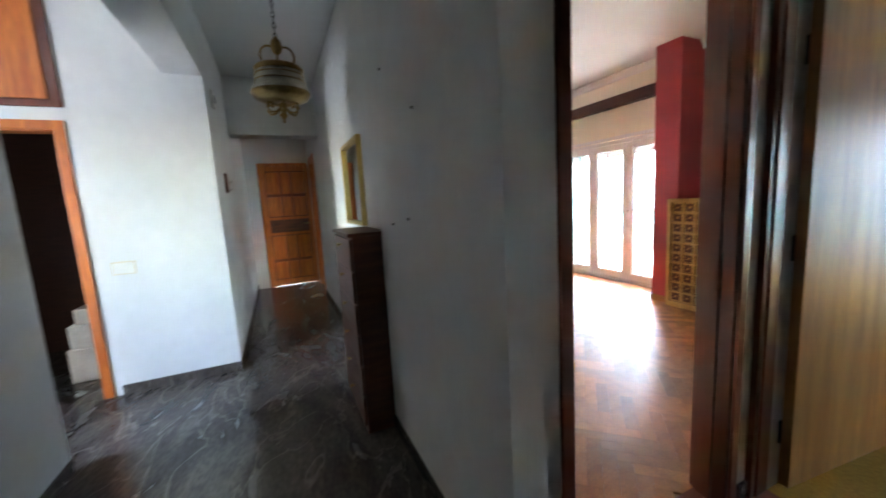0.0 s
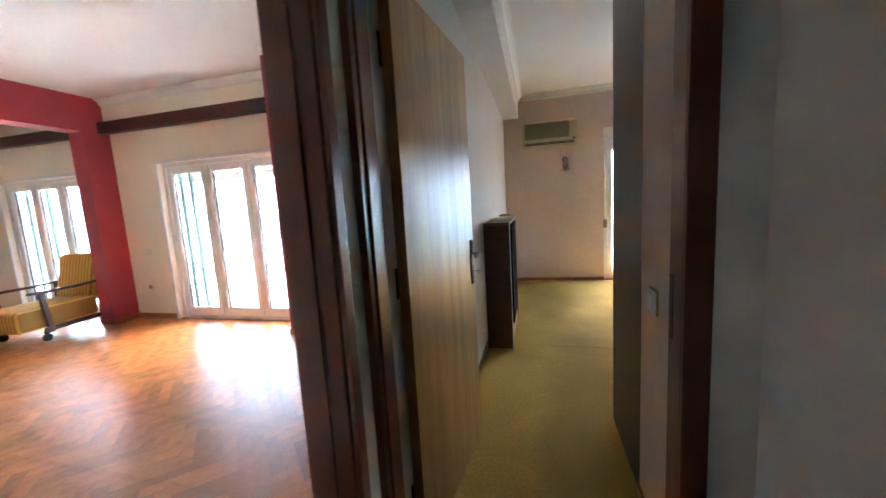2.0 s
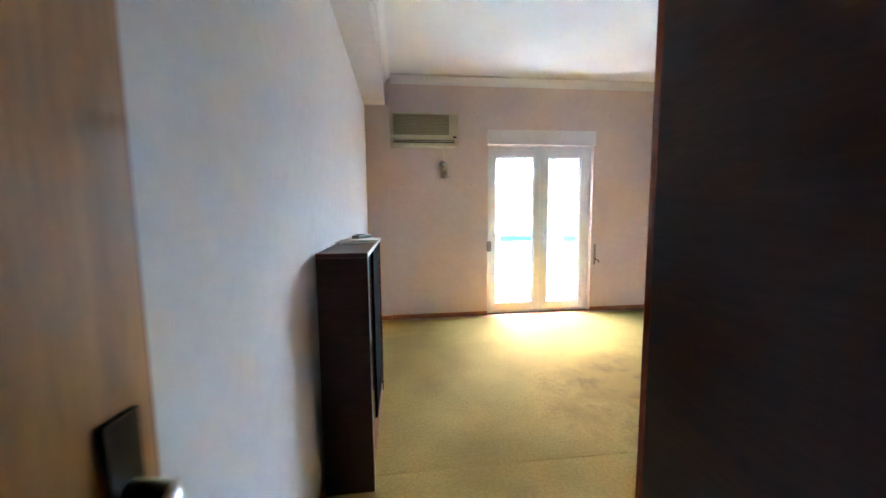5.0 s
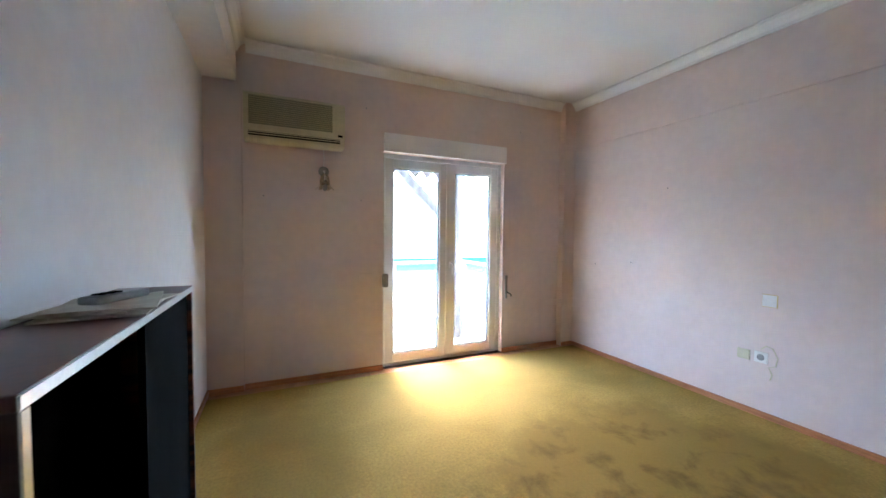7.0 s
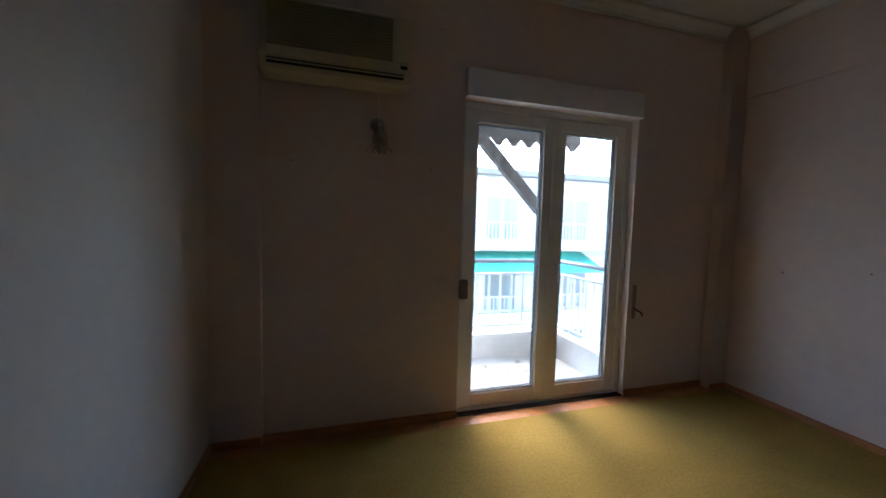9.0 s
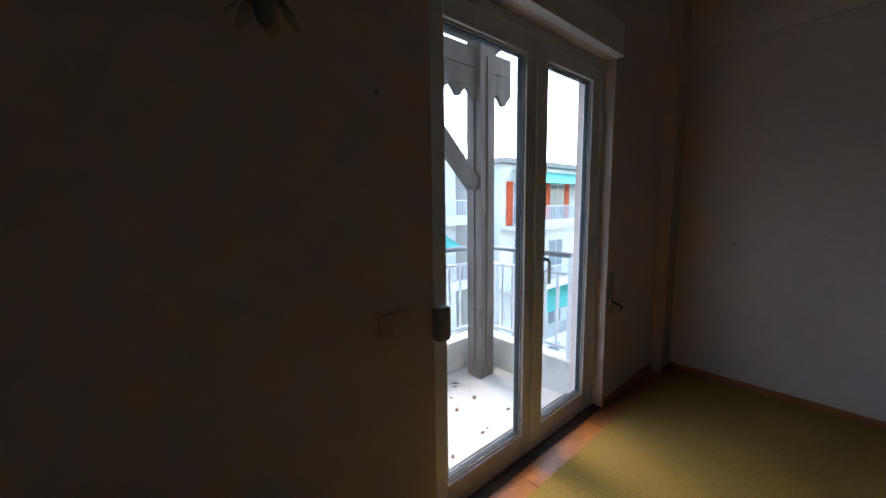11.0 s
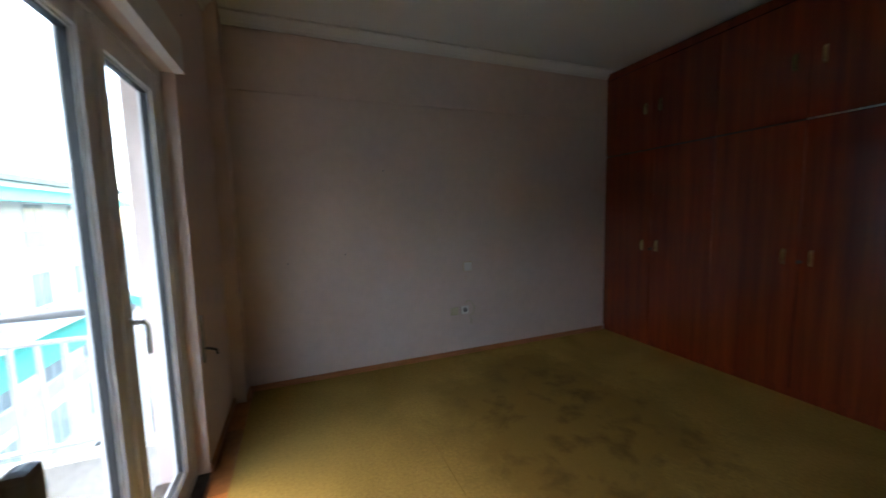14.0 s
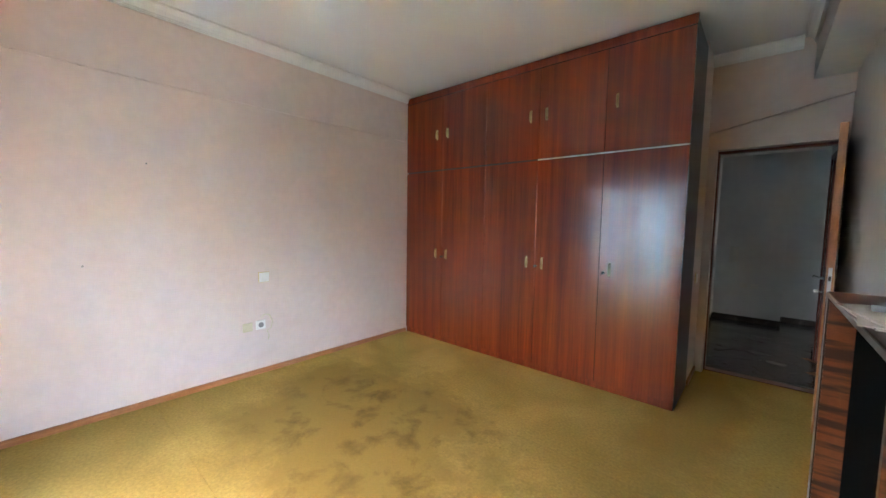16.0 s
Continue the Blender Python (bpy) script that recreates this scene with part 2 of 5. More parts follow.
def carpet_mat():
    """Fitted carpet: soft mottling, lighter and darker lengths, one wide worn patch with blotted stains, fine lint."""
    m = mat("mustard_carpet", (0.42, 0.262, 0.070), 0.95, spec=0.03, second=(0.29, 0.182, 0.047), scale=1.5, low=0.36, high=0.74, detail=7, distort=0.5, grain=0.13, grain_scale=60, bump=0.10, bump_scale=380)
    nt = m.node_tree
    n, lk = nt.nodes, nt.links
    b = n["Principled BSDF"]
    co = n["Texture Coordinate"].outputs["Object"]

    def calc(op, x, y=None):
        q = n.new("ShaderNodeMath")
        q.operation = op
        for k, v in enumerate((x, y)):
            if isinstance(v, (int, float)):
                q.inputs[k].default_value = v
            elif v is not None:
                lk.new(v, q.inputs[k])
        return q.outputs[0]

    def noise(scale, detail, rough=0.55, distort=0.0):
        q = n.new("ShaderNodeTexNoise")
        q.inputs["Scale"].default_value = scale
        q.inputs["Detail"].default_value = detail
        q.inputs["Roughness"].default_value = rough
        q.inputs["Distortion"].default_value = distort
        lk.new(co, q.inputs["Vector"])
        return q.outputs["Fac"]

    def ramp(v, lo, hi, top=1.0):
        q = n.new("ShaderNodeMapRange")
        q.inputs["From Min"].default_value = lo
        q.inputs["From Max"].default_value = hi
        q.inputs["To Max"].default_value = top
        lk.new(v, q.inputs[0])
        return q.outputs[0]

    def tint(col, fac, to):
        q = n.new("ShaderNodeMix")
        q.data_type = "RGBA"
        lk.new(fac, q.inputs[0])
        lk.new(col, q.inputs[6])
        q.inputs[7].default_value = (*to, 1)
        return q.outputs[2]
    xyz = n.new("ShaderNodeSeparateXYZ")
    lk.new(co, xyz.inputs[0])
    wobble = calc("MULTIPLY", calc("SUBTRACT", noise(2.2, 6, 0.6), 0.5), 1.5)

    def patch(cx, cy, rx, ry):
        dx = calc("DIVIDE", calc("SUBTRACT", xyz.outputs[0], cx), rx)
        dy = calc("DIVIDE", calc("SUBTRACT", xyz.outputs[1], cy), ry)
        d = calc("SQRT", calc("ADD", calc("MULTIPLY", dx, dx), calc("MULTIPLY", dy, dy)))
        return calc("ADD", d, wobble)
    col = b.inputs["Base Color"].links[0].from_socket
    # the worn middle, with a tread edge towards the balcony door
    worn = ramp(patch(2.55, 2.65, 1.1, 0.85), 1.05, 0.72, 0.75)
    col = tint(col, worn, (0.235, 0.140, 0.036))
    # darker brown patches along the cabinet wall and into the doorway
    col = tint(col, ramp(patch(0.55, 3.7, 0.45, 0.8), 1.1, 0.6, 0.45), (0.22, 0.125, 0.032))
    col = tint(col, ramp(patch(0.75, 0.9, 0.30, 1.3), 1.1, 0.7, 0.5), (0.24, 0.135, 0.034))
    blot = ramp(noise(4.4, 9, 0.6, 0.3), 0.50, 0.68)
    spots = calc("MULTIPLY", blot, ramp(patch(2.35, 2.65, 1.15, 0.85), 1.25, 0.6, 0.8))
    col = tint(col, spots, (0.13, 0.076, 0.025))
    lint = ramp(noise(34, 2), 0.71, 0.76, 0.5)
    col = tint(col, lint, (0.16, 0.095, 0.03))
    # each fitted length has faded in its own way
    isl = n.new("ShaderNodeObjectInfo").outputs["Random"]
    fade = n.new("ShaderNodeMapRange")
    fade.inputs["To Min"].default_value = 0.9
    fade.inputs["To Max"].default_value = 1.06
    lk.new(isl, fade.inputs[0])
    ml = n.new("ShaderNodeMix")
    ml.data_type, ml.blend_type = "RGBA", "MULTIPLY"
    ml.inputs[0].default_value = 1
    lk.new(col, ml.inputs[6])
    lk.new(fade.outputs[0], ml.inputs[7])
    lk.new(ml.outputs[2], b.inputs["Base Color"])
    return m


def marble_mat():
    m = mat("dark_marble", (0.105, 0.088, 0.078), 0.16, second=(0.045, 0.037, 0.034), scale=1.8, stretch=(1, 2.2, 1), detail=10, low=0.35, high=0.65, distort=1.2, grain=0.25, grain_scale=22, rough_var=0.12)
    nt = m.node_tree
    n, lk = nt.nodes, nt.links
    b = n["Principled BSDF"]
    src = b.inputs["Base Color"].links[0].from_socket
    co = n["Texture Coordinate"]
    mp = n.new("ShaderNodeMapping")
    mp.inputs["Scale"].default_value = (0.7, 1.8, 1)
    mp.inputs["Rotation"].default_value = (0, 0, 0.5)
    lk.new(co.outputs["Object"], mp.inputs[0])
    v = n.new("ShaderNodeTexNoise")
    v.inputs["Scale"].default_value = 1.5
    v.inputs["Detail"].default_value = 8
    v.inputs["Distortion"].default_value = 1.8
    lk.new(mp.outputs[0], v.inputs["Vector"])
    ab = n.new("ShaderNodeMath")
    ab.operation = "SUBTRACT"
    ab.inputs[1].default_value = 0.5
    lk.new(v.outputs["Fac"], ab.inputs[0])
    a2 = n.new("ShaderNodeMath")
    a2.operation = "ABSOLUTE"
    lk.new(ab.outputs[0], a2.inputs[0])
    r = n.new("ShaderNodeMapRange")
    r.inputs["From Min"].default_value = 0.0
    r.inputs["From Max"].default_value = 0.018
    r.inputs["To Min"].default_value = 0.32
    r.inputs["To Max"].default_value = 0.0
    lk.new(a2.outputs[0], r.inputs[0])
    mx = n.new("ShaderNodeMix")
    mx.data_type = "RGBA"
    lk.new(r.outputs[0], mx.inputs[0])
    lk.new(src, mx.inputs[6])
    mx.inputs[7].default_value = (0.30, 0.27, 0.24, 1)
    lk.new(mx.outputs[2], b.inputs["Base Color"])
    return m


CARPET = carpet_mat()
MARBLE = marble_mat()


# ---- mesh helpers ----
def add_box(bm, x0, x1, y0, y1, z0, z1, bevel=0.0, index=0):
    x0, x1, y0, y1, z0, z1 = min(x0, x1), max(x0, x1), min(y0, y1), max(y0, y1), min(z0, z1), max(z0, z1)
    vs = [bm.verts.new((x, y, z)) for x in (x0, x1) for y in (y0, y1) for z in (z0, z1)]
    faces = [bm.faces.new([vs[i] for i in q]) for q in ((0, 1, 3, 2), (4, 6, 7, 5), (0, 4, 5, 1), (2, 3, 7, 6), (0, 2, 6, 4), (1, 5, 7, 3))]
    for f in faces:
        f.material_index = index
    if bevel:
        edges = list({e for f in faces for e in f.edges})
        bmesh.ops.bevel(bm, geom=edges, offset=bevel, segments=2, affect="EDGES", profile=0.6)
    return faces


def add_lathe(bm, profile, centre=(0, 0, 0), seg=24, axis="z"):
    """A turned shape from (radius, height) pairs."""
    rings = []
    for r, h in profile:
        ring = []
        for k in range(seg):
            a = 2 * math.pi * k / seg
            p = (r * math.cos(a), r * math.sin(a), h)
            if axis == "y":
                p = (p[0], p[2], p[1])
            elif axis == "x":
                p = (p[2], p[0], p[1])
            ring.append(bm.verts.new((p[0] + centre[0], p[1] + centre[1], p[2] + centre[2])))
        rings.append(ring)
    for a, b in zip(rings, rings[1:]):
        for k in range(seg):
            bm.faces.new((a[k], a[(k + 1) % seg], b[(k + 1) % seg], b[k]))
    for ring in (rings[0], rings[-1]):
        bm.faces.new(ring)
    bmesh.ops.recalc_face_normals(bm, faces=bm.faces)


def add_tube(bm, pts, r, seg=8):
    """A round bar along a line of points."""
    pts = [Vector(p) for p in pts]
    rings = []
    for i, p in enumerate(pts):
        d = (pts[min(i + 1, len(pts) - 1)] - pts[max(i - 1, 0)]).normalized()
        u = d.cross(Vector((0, 0, 1)) if abs(d.z) < 0.9 else Vector((1, 0, 0))).normalized()
        v = d.cross(u)
        rings.append([bm.verts.new(p + r * (math.cos(2 * math.pi * k / seg) * u + math.sin(2 * math.pi * k / seg) * v)) for k in range(seg)])
    for a, b in zip(rings, rings[1:]):
        for k in range(seg):
            bm.faces.new((a[k], a[(k + 1) % seg], b[(k + 1) % seg], b[k]))
    bm.faces.new(rings[0])
    bm.faces.new(rings[-1])
    bmesh.ops.recalc_face_normals(bm, faces=bm.faces)


def add_beam(bm, a, b, w, h):
    """A square bar from a to b, w across and h deep."""
    a, b = Vector(a), Vector(b)
    d = (b - a).normalized()
    u = d.cross(Vector((0, 0, 1)) if abs(d.z) < 0.95 else Vector((0, 1, 0))).normalized()
    v = u.cross(d)
    vs = [[bm.verts.new(p + sx * u * w / 2 + sy * v * h / 2) for sx, sy in ((-1, -1), (1, -1), (1, 1), (-1, 1))] for p in (a, b)]
    for k in range(4):
        bm.faces.new((vs[0][k], vs[0][(k + 1) % 4], vs[1][(k + 1) % 4], vs[1][k]))
    bm.faces.new(vs[0])
    bm.faces.new(vs[1])
    bmesh.ops.recalc_face_normals(bm, faces=bm.faces)


def add_prism(bm, outline, axis, a, b):
    """A flat outline of (u, v) pairs given thickness from a to b along an axis."""
    def at(u, v, w):
        return {"x": (w, u, v), "y": (u, w, v), "z": (u, v, w)}[axis]
    lo = [bm.verts.new(at(u, v, a)) for u, v in outline]
    hi = [bm.verts.new(at(u, v, b)) for u, v in outline]
    for k in range(len(outline)):
        bm.faces.new((lo[k], lo[(k + 1) % len(lo)], hi[(k + 1) % len(lo)], hi[k]))
    bm.faces.new(lo)
    bm.faces.new(hi)
    bmesh.ops.recalc_face_normals(bm, faces=bm.faces)


def mesh_of(name, bm, materials, smooth=False):
    me = bpy.data.meshes.new(name)
    bm.to_mesh(me)
    bm.free()
    for m in materials if isinstance(materials, (list, tuple)) else [materials]:
        me.materials.append(m)
    if smooth:
        for p in me.polygons:
            p.use_smooth = True
    return me


def part(name, bm, material, parent, label="", smooth=False):
    ob = new(name, mesh_of(name, bm, material, smooth))
    ob.parent = parent
    if label:
        tagged(ob, label)
    return ob


def thing(name, label, category, group="", kind=""):
    return tagged(new(name), label, category, group, kind)


def single(name, bm, material, label, category, group="", kind="", smooth=False):
    return tagged(new(name, mesh_of(name, bm, material, smooth)), label, category, group, kind)


def box_part(name, dims, material, parent, bevel=0.004, label=""):
    bm = bmesh.new()
    add_box(bm, *dims, bevel)
    return part(name, bm, material, parent, label)


def structure(name, boxes, material, label, category="wall", sides=None):
    """Boxes of one piece of the setting; sides gives other paints by the way a face looks, such as '+x'."""
    bm = bmesh.new()
    mats = [material]
    for b in boxes:
        add_box(bm, *b)
    bmesh.ops.recalc_face_normals(bm, faces=bm.faces)
    for way, m in (sides or {}).items():
        mats.append(m)
        k, s = "xyz".index(way[1]), 1 if way[0] == "+" else -1
        for f in bm.faces:
            if f.normal[k] * s > 0.9:
                f.material_index = len(mats) - 1
    return single(name, bm, mats, label, category, kind="structure")


def holed(u0, u1, z0, z1, holes):
    """Rectangles (u, z) of a wall round its holes (u0, u1, z0, z1), in order along u."""
    out, u = [], u0
    for a, b, c, d in sorted(holes):
        if a > u:
            out.append((u, a, z0, z1))
        if c > z0:
            out.append((a, b, z0, c))
        if d < z1:
            out.append((a, b, d, z1))
        u = b
    if u < u1:
        out.append((u, u1, z0, z1))
    return out


def wall_x(name, x0, x1, y0, y1, material, label, holes=(), z1=2.85, sides=None):
    """A wall across x, running along y."""
    return structure(name, [(x0, x1, a, b, c, d) for a, b, c, d in holed(y0, y1, 0, z1, holes)], material, label, sides=sides)


def wall_y(name, y0, y1, x0, x1, material, label, holes=(), z1=2.85, sides=None):
    return structure(name, [(a, b, y0, y1, c, d) for a, b, c, d in holed(x0, x1, 0, z1, holes)], material, label, sides=sides)


H = 2.85
HC = -1.37  # hall corner beside the living room door
# ---- the large structure: bedroom ----
wall_x("wall_bedroom_west", -0.13, 0.0, -0.10, 5.0, PALE, "pale plastered bedroom wall with beam above")
wall_y("wall_bedroom_window", 4.775, 5.0, 0.0, 3.745, PINK, "pink painted wall with balcony door opening", [(1.44, 2.80, 0.0, 2.09)], sides={"+y": EXT_WHITE})
wall_x("wall_bedroom_east", 3.745, 3.9, -0.19, 5.0, PINK, "long bare pink painted bedroom wall", sides={"+x": EXT_WHITE})
wall_y("wall_bedroom_south", -0.19, -0.10, -0.03, 3.745, PINK, "pink wall with the bedroom doorway", [(-0.028, 0.825, 0.0, 2.065)], sides={"-y": WHITE_WALL})
structure("wall_doorway_return", [(0.805, 0.87, -0.10, 0.0, 0.0, 2.85), (0.0, 0.805, -0.10, 0.0, 2.05, 2.85)], PINK, "pink plaster return round the doorway")
wall_y("wall_wardrobe_back", -0.10, 0.46, 0.87, 3.745, PINK, "pink return wall beside the wardrobe")
bm = bmesh.new()
add_prism(bm, [(0.0, 2.385), (0.87, 2.195), (0.87, 2.85), (0.0, 2.85)], "y", 0.0, 0.05)
single("wall_slanted_lintel", bm, PINK, "slanted plaster step above the doorway", "wall", kind="structure")
structure("beam_bedroom", [(0.0, 0.23, 0.05, 4.775, 2.52, 2.85)], PALE, "plastered ceiling beam along the wall", "beam")
structure("pilaster_west", [(0.0, 0.265, 4.752, 4.775, 0.0, 2.52)], PINK, "shallow pink corner pilaster", "pilaster")
structure("pilaster_east", [(3.58, 3.745, 4.69, 4.775, 0.0, 2.85)], PINK, "pink corner pilaster", "pilaster")
structure("beam_east", [(3.733, 3.745, 1.06, 4.69, 2.32, 2.85)], PINK, "slightly raised band high on pink wall", "beam")
structure("ceiling_bedroom", [(-0.13, 3.9, -0.10, 5.0, 2.85, 3.0)], CEIL, "white painted bedroom ceiling", "ceiling")
structure("floor_bedroom", [(-0.13, 3.9, -0.10, 5.0, -0.12, -0.012)], PARQ_BED, "old wooden floor under the carpet", "floor")
for y0, y1, lift in ((-0.10, 2.0785, 0.0), (2.080, 3.5695, 0.0006), (3.571, 4.66, 0.0)):
    bm = bmesh.new()
    add_box(bm, 0.0, 3.745, y0, y1, -0.012, lift)
    single("carpet", bm, CARPET, "worn mustard fitted carpet length with dark stains", "carpet", kind="structure")
for k, (a, b) in enumerate(((0.0, 0.62), (0.62, 1.31), (1.31, 1.95), (1.95, 2.6), (2.6, 3.2), (3.2, 3.745))):
    bm = bmesh.new()
    add_box(bm, a + 0.001, b - 0.001, 4.662, 4.774, -0.012, -0.003)
    single("floor_strip", bm, PARQ, "bare wooden floor strip by the balcony door", "floor", kind="structure")


def cornice(name, a, b, inward, drop=0.085, reach=0.07):
    """A stepped plaster moulding under the ceiling from a to b (plan points); inward points into the room."""
    bm = bmesh.new()
    prof = [(0, 0), (reach, 0), (reach, -0.014), (reach * 0.8, -0.018), (reach * 0.45, -drop * 0.45), (reach * 0.25, -drop * 0.75), (reach * 0.25, -drop * 0.86), (0.012, -drop * 0.86), (0.012, -drop), (0, -drop)]
    ends = []
    for p in (a, b):
        ends.append([bm.verts.new((p[0] + inward[0] * u, p[1] + inward[1] * u, H - 0.001 + v)) for u, v in prof])
    for k in range(len(prof)):
        bm.faces.new((ends[0][k], ends[0][(k + 1) % len(prof)], ends[1][(k + 1) % len(prof)], ends[1][k]))
    bm.faces.new(ends[0])
    bm.faces.new(ends[1])
    bmesh.ops.recalc_face_normals(bm, faces=bm.faces)
    return single(name, bm, PLASTER, "white stepped plaster ceiling moulding", "moulding", kind="structure")


cornice("trim_cornice", (0.30, 4.774), (3.66, 4.774), (0, -1))
cornice("trim_cornice", (3.732, 1.06), (3.732, 4.69), (-1, 0))
cornice("trim_cornice", (0.231, 0.12), (0.231, 4.774), (1, 0))
cornice("trim_cornice", (0.30, 0.051), (0.87, 0.051), (0, 1))


def baseboard(dims):
    bm = bmesh.new()
    add_box(bm, *dims, 0.004)
    return single("baseboard", bm, BASEWOOD, "low varnished wooden baseboard", "baseboard", kind="structure")


baseboard((0.0, 0.014, 0.0, 4.752, 0.0, 0.046))
baseboard((0.0, 0.265, 4.738, 4.752, -0.01, 0.046))
baseboard((0.265, 1.44, 4.761, 4.775, -0.01, 0.046))
baseboard((2.80, 3.58, 4.761, 4.775, -0.01, 0.046))
baseboard((3.58, 3.731, 4.676, 4.69, 0.0, 0.046))
baseboard((3.731, 3.745, 1.06, 4.69, 0.0, 0.046))
baseboard((0.856, 0.87, 0.0, 0.455, 0.0, 0.046))

# ---- hall and corridor ----
wall_x("wall_hall_west", -0.16, -0.03, HC, -0.10, WHITE_WALL, "white hall wall with living room doorway", [(-1.18, -0.313, 0.0, 2.065)], sides={"-x": CREAM})
wall_y("wall_hall_north", -1.31, -1.19, -6.05, -0.16, WHITE_WALL, "grey-white plastered hall wall", [(-5.80, -5.02, 0.0, 2.06)], sides={"+y": CREAM})
structure("wall_hall_north_pier", [(-1.27, -0.16, HC, -1.31, 0.0, 2.85)], WHITE_WALL, "thicker plastered end of the hall wall")
wall_x("wall_hall_east", 0.96, 1.12, -2.65, -0.19, WHITE_WALL, "plain white hall wall")
wall_y("wall_hall_south", -3.14, -3.02, -1.71, 0.20, WHITE_WALL, "grey-white hall wall")
wall_y("wall_hall_south_block", -3.14, -2.65, 0.20, 1.12, WHITE_WALL, "white hall wall holding the intercom")
wall_y("wall_recess_south", -4.42, -4.30, -4.32, -1.71, WHITE_WALL, "white wall of hall recess")
wall_y("wall_side_room_south", -5.42, -5.30, -1.83, 1.12, WHITE_WALL, "outer wall of side room with window opening", [(-1.5, -0.3, 0.9, 2.1)])
wall_x("wall_side_room_west", -1.83, -1.71, -5.30, -4.42, WHITE_WALL, "plain side room wall")
wall_x("wall_side_room_east", 1.0, 1.12, -5.30, -3.14, WHITE_WALL, "plain side room wall")
structure("ceiling_side_room", [(-1.83, 1.12, -5.42, -4.42, 2.85, 3.0)], CEIL, "white side room ceiling", "ceiling")
structure("floor_side_room", [(-1.83, 1.12, -5.42, -4.42, -0.12, 0.0)], MARBLE, "dark marble side room floor", "floor")
wall_x("wall_hall_far", -2.77, -2.65, -4.30, -2.29, WHITE_WALL, "white hall wall with a dark doorway", [(-3.99, -3.17, 0.0, 1.96)])
wall_y("wall_corridor_south", -2.41, -2.29, -6.05, -2.77, WHITE_WALL, "white corridor wall")
wall_x("wall_corridor_end", -6.17, -6.05, -2.41, -1.19, WHITE_WALL, "white corridor end wall", [(-2.07, -1.31, 0.0, 2.05)])
# dark wood colour carries the darkness of the unlit room
wall_x("wall_dark_room", -4.32, -4.20, -4.30, -2.41, CABWOOD, "unlit room wall with the darkness put into its brown")
structure("beam_hall", [(-2.65, 1.0, -2.54, -2.29, 2.356, 2.85)], WHITE_WALL, "white plastered ceiling beam across the hall", "beam")
structure("beam_corridor", [(-4.45, -4.20, -2.29, -1.31, 2.205, 2.85)], WHITE_WALL, "white dropped beam in the corridor", "beam")
structure("ceiling_hall", [(-6.17, 1.12, -4.42, -0.10, 2.85, 3.0)], CEIL, "white hall ceiling", "ceiling")
structure("floor_hall", [(-7.2, 1.12, -4.42, -1.25, -0.12, 0.0), (-0.10, 1.12, -1.25, -0.10, -0.12, 0.0)], MARBLE, "dark grey polished marble hall floor", "floor")
structure("wall_beyond_corridor", [(-7.2, -7.08, -2.41, -1.19, 0, 2.85)], WHITE_WALL, "plain wall behind the pine door")


def marble_skirt(dims):
    bm = bmesh.new()
    add_box(bm, *dims, 0.003)
    return single("baseboard", bm, MARBLE, "low grey marble skirting", "baseboard", kind="structure")


marble_skirt((-2.65, -2.636, -3.08, -2.29, 0, 0.075))
marble_skirt((-6.05, -2.65, -2.29, -2.276, 0, 0.075))
marble_skirt((-1.24, -0.03, HC - 0.014, HC, 0, 0.075))
marble_skirt((-5.0, -1.80, -1.324, -1.31, 0, 0.075))
marble_skirt((-0.03, -0.016, HC, -1.205, 0, 0.075))
marble_skirt((-0.03, -0.016, -0.288, -0.207, 0, 0.075))
marble_skirt((-1.71, 0.20, -3.02, -3.006, 0, 0.075))
marble_skirt((0.20, 0.946, -2.65, -2.636, 0, 0.075))
marble_skirt((0.946, 0.96, -2.65, -0.20, 0, 0.075))
marble_skirt((-1.71, -1.696, -3.02, -3.006, 0, 0.075))

# ---- living room ----
LW = 2.517
wall_y("wall_living_window", LW, 2.72, -9.0, -0.13, CREAM, "cream wall with glazed terrace doors", [(-7.15, -5.45, 0.0, 1.97), (-4.13, -2.20, 0.0, 2.01)], sides={"+y": EXT_WHITE})
wall_x("wall_living_east", -0.27, -0.13, -0.10, LW, CREAM, "cream living room wall")
wall_x("wall_living_west", -9.12, -9.0, -1.19, 2.72, CREAM, "cream living room wall")
wall_y("wall_living_south", -1.31, -1.19, -9.0, -6.17, CREAM, "cream living room wall")
structure("ceiling_living", [(-9.12, -0.13, -1.31, 2.72, 2.851, 3.0)], CEIL, "white living room ceiling", "ceiling")
structure("floor_living_base", [(-9.12, -0.10, -1.25, 2.72, -0.12, -0.012)], PARQ_BED, "wooden floor base", "floor")
structure("column_west", [(-5.08, -4.84, 2.22, LW, 0.0, 2.43)], RED, "raspberry red painted column", "column")
structure("column_east", [(-2.12, -1.84, 2.10, LW, 0.0, 2.85)], RED, "raspberry red painted column", "column")
structure("beam_living", [(-5.08, -4.84, -1.19, LW, 2.43, 2.85)], RED, "raspberry red ceiling beam", "beam")
structure("band_living", [(-4.84, -2.12, LW - 0.05, LW, 2.56, 2.85)], CREAM, "cream band above the curtain board", "wall")
for a, b in ((-4.84, -2.12), (-9.0, -5.08), (-1.84, -0.27)):
    cornice("trim_cornice", (a, LW - 0.051), (b, LW - 0.051), (0, -1))
for a, b in ((-4.83, -2.13), (-8.9, -5.09)):
    bm = bmesh.new()
    add_box(bm, a, b, LW - 0.14, LW - 0.052, 2.42, 2.56, 0.004)
    single("curtain_valance", bm, VALWOOD, "dark wooden curtain board above the windows", "valance")
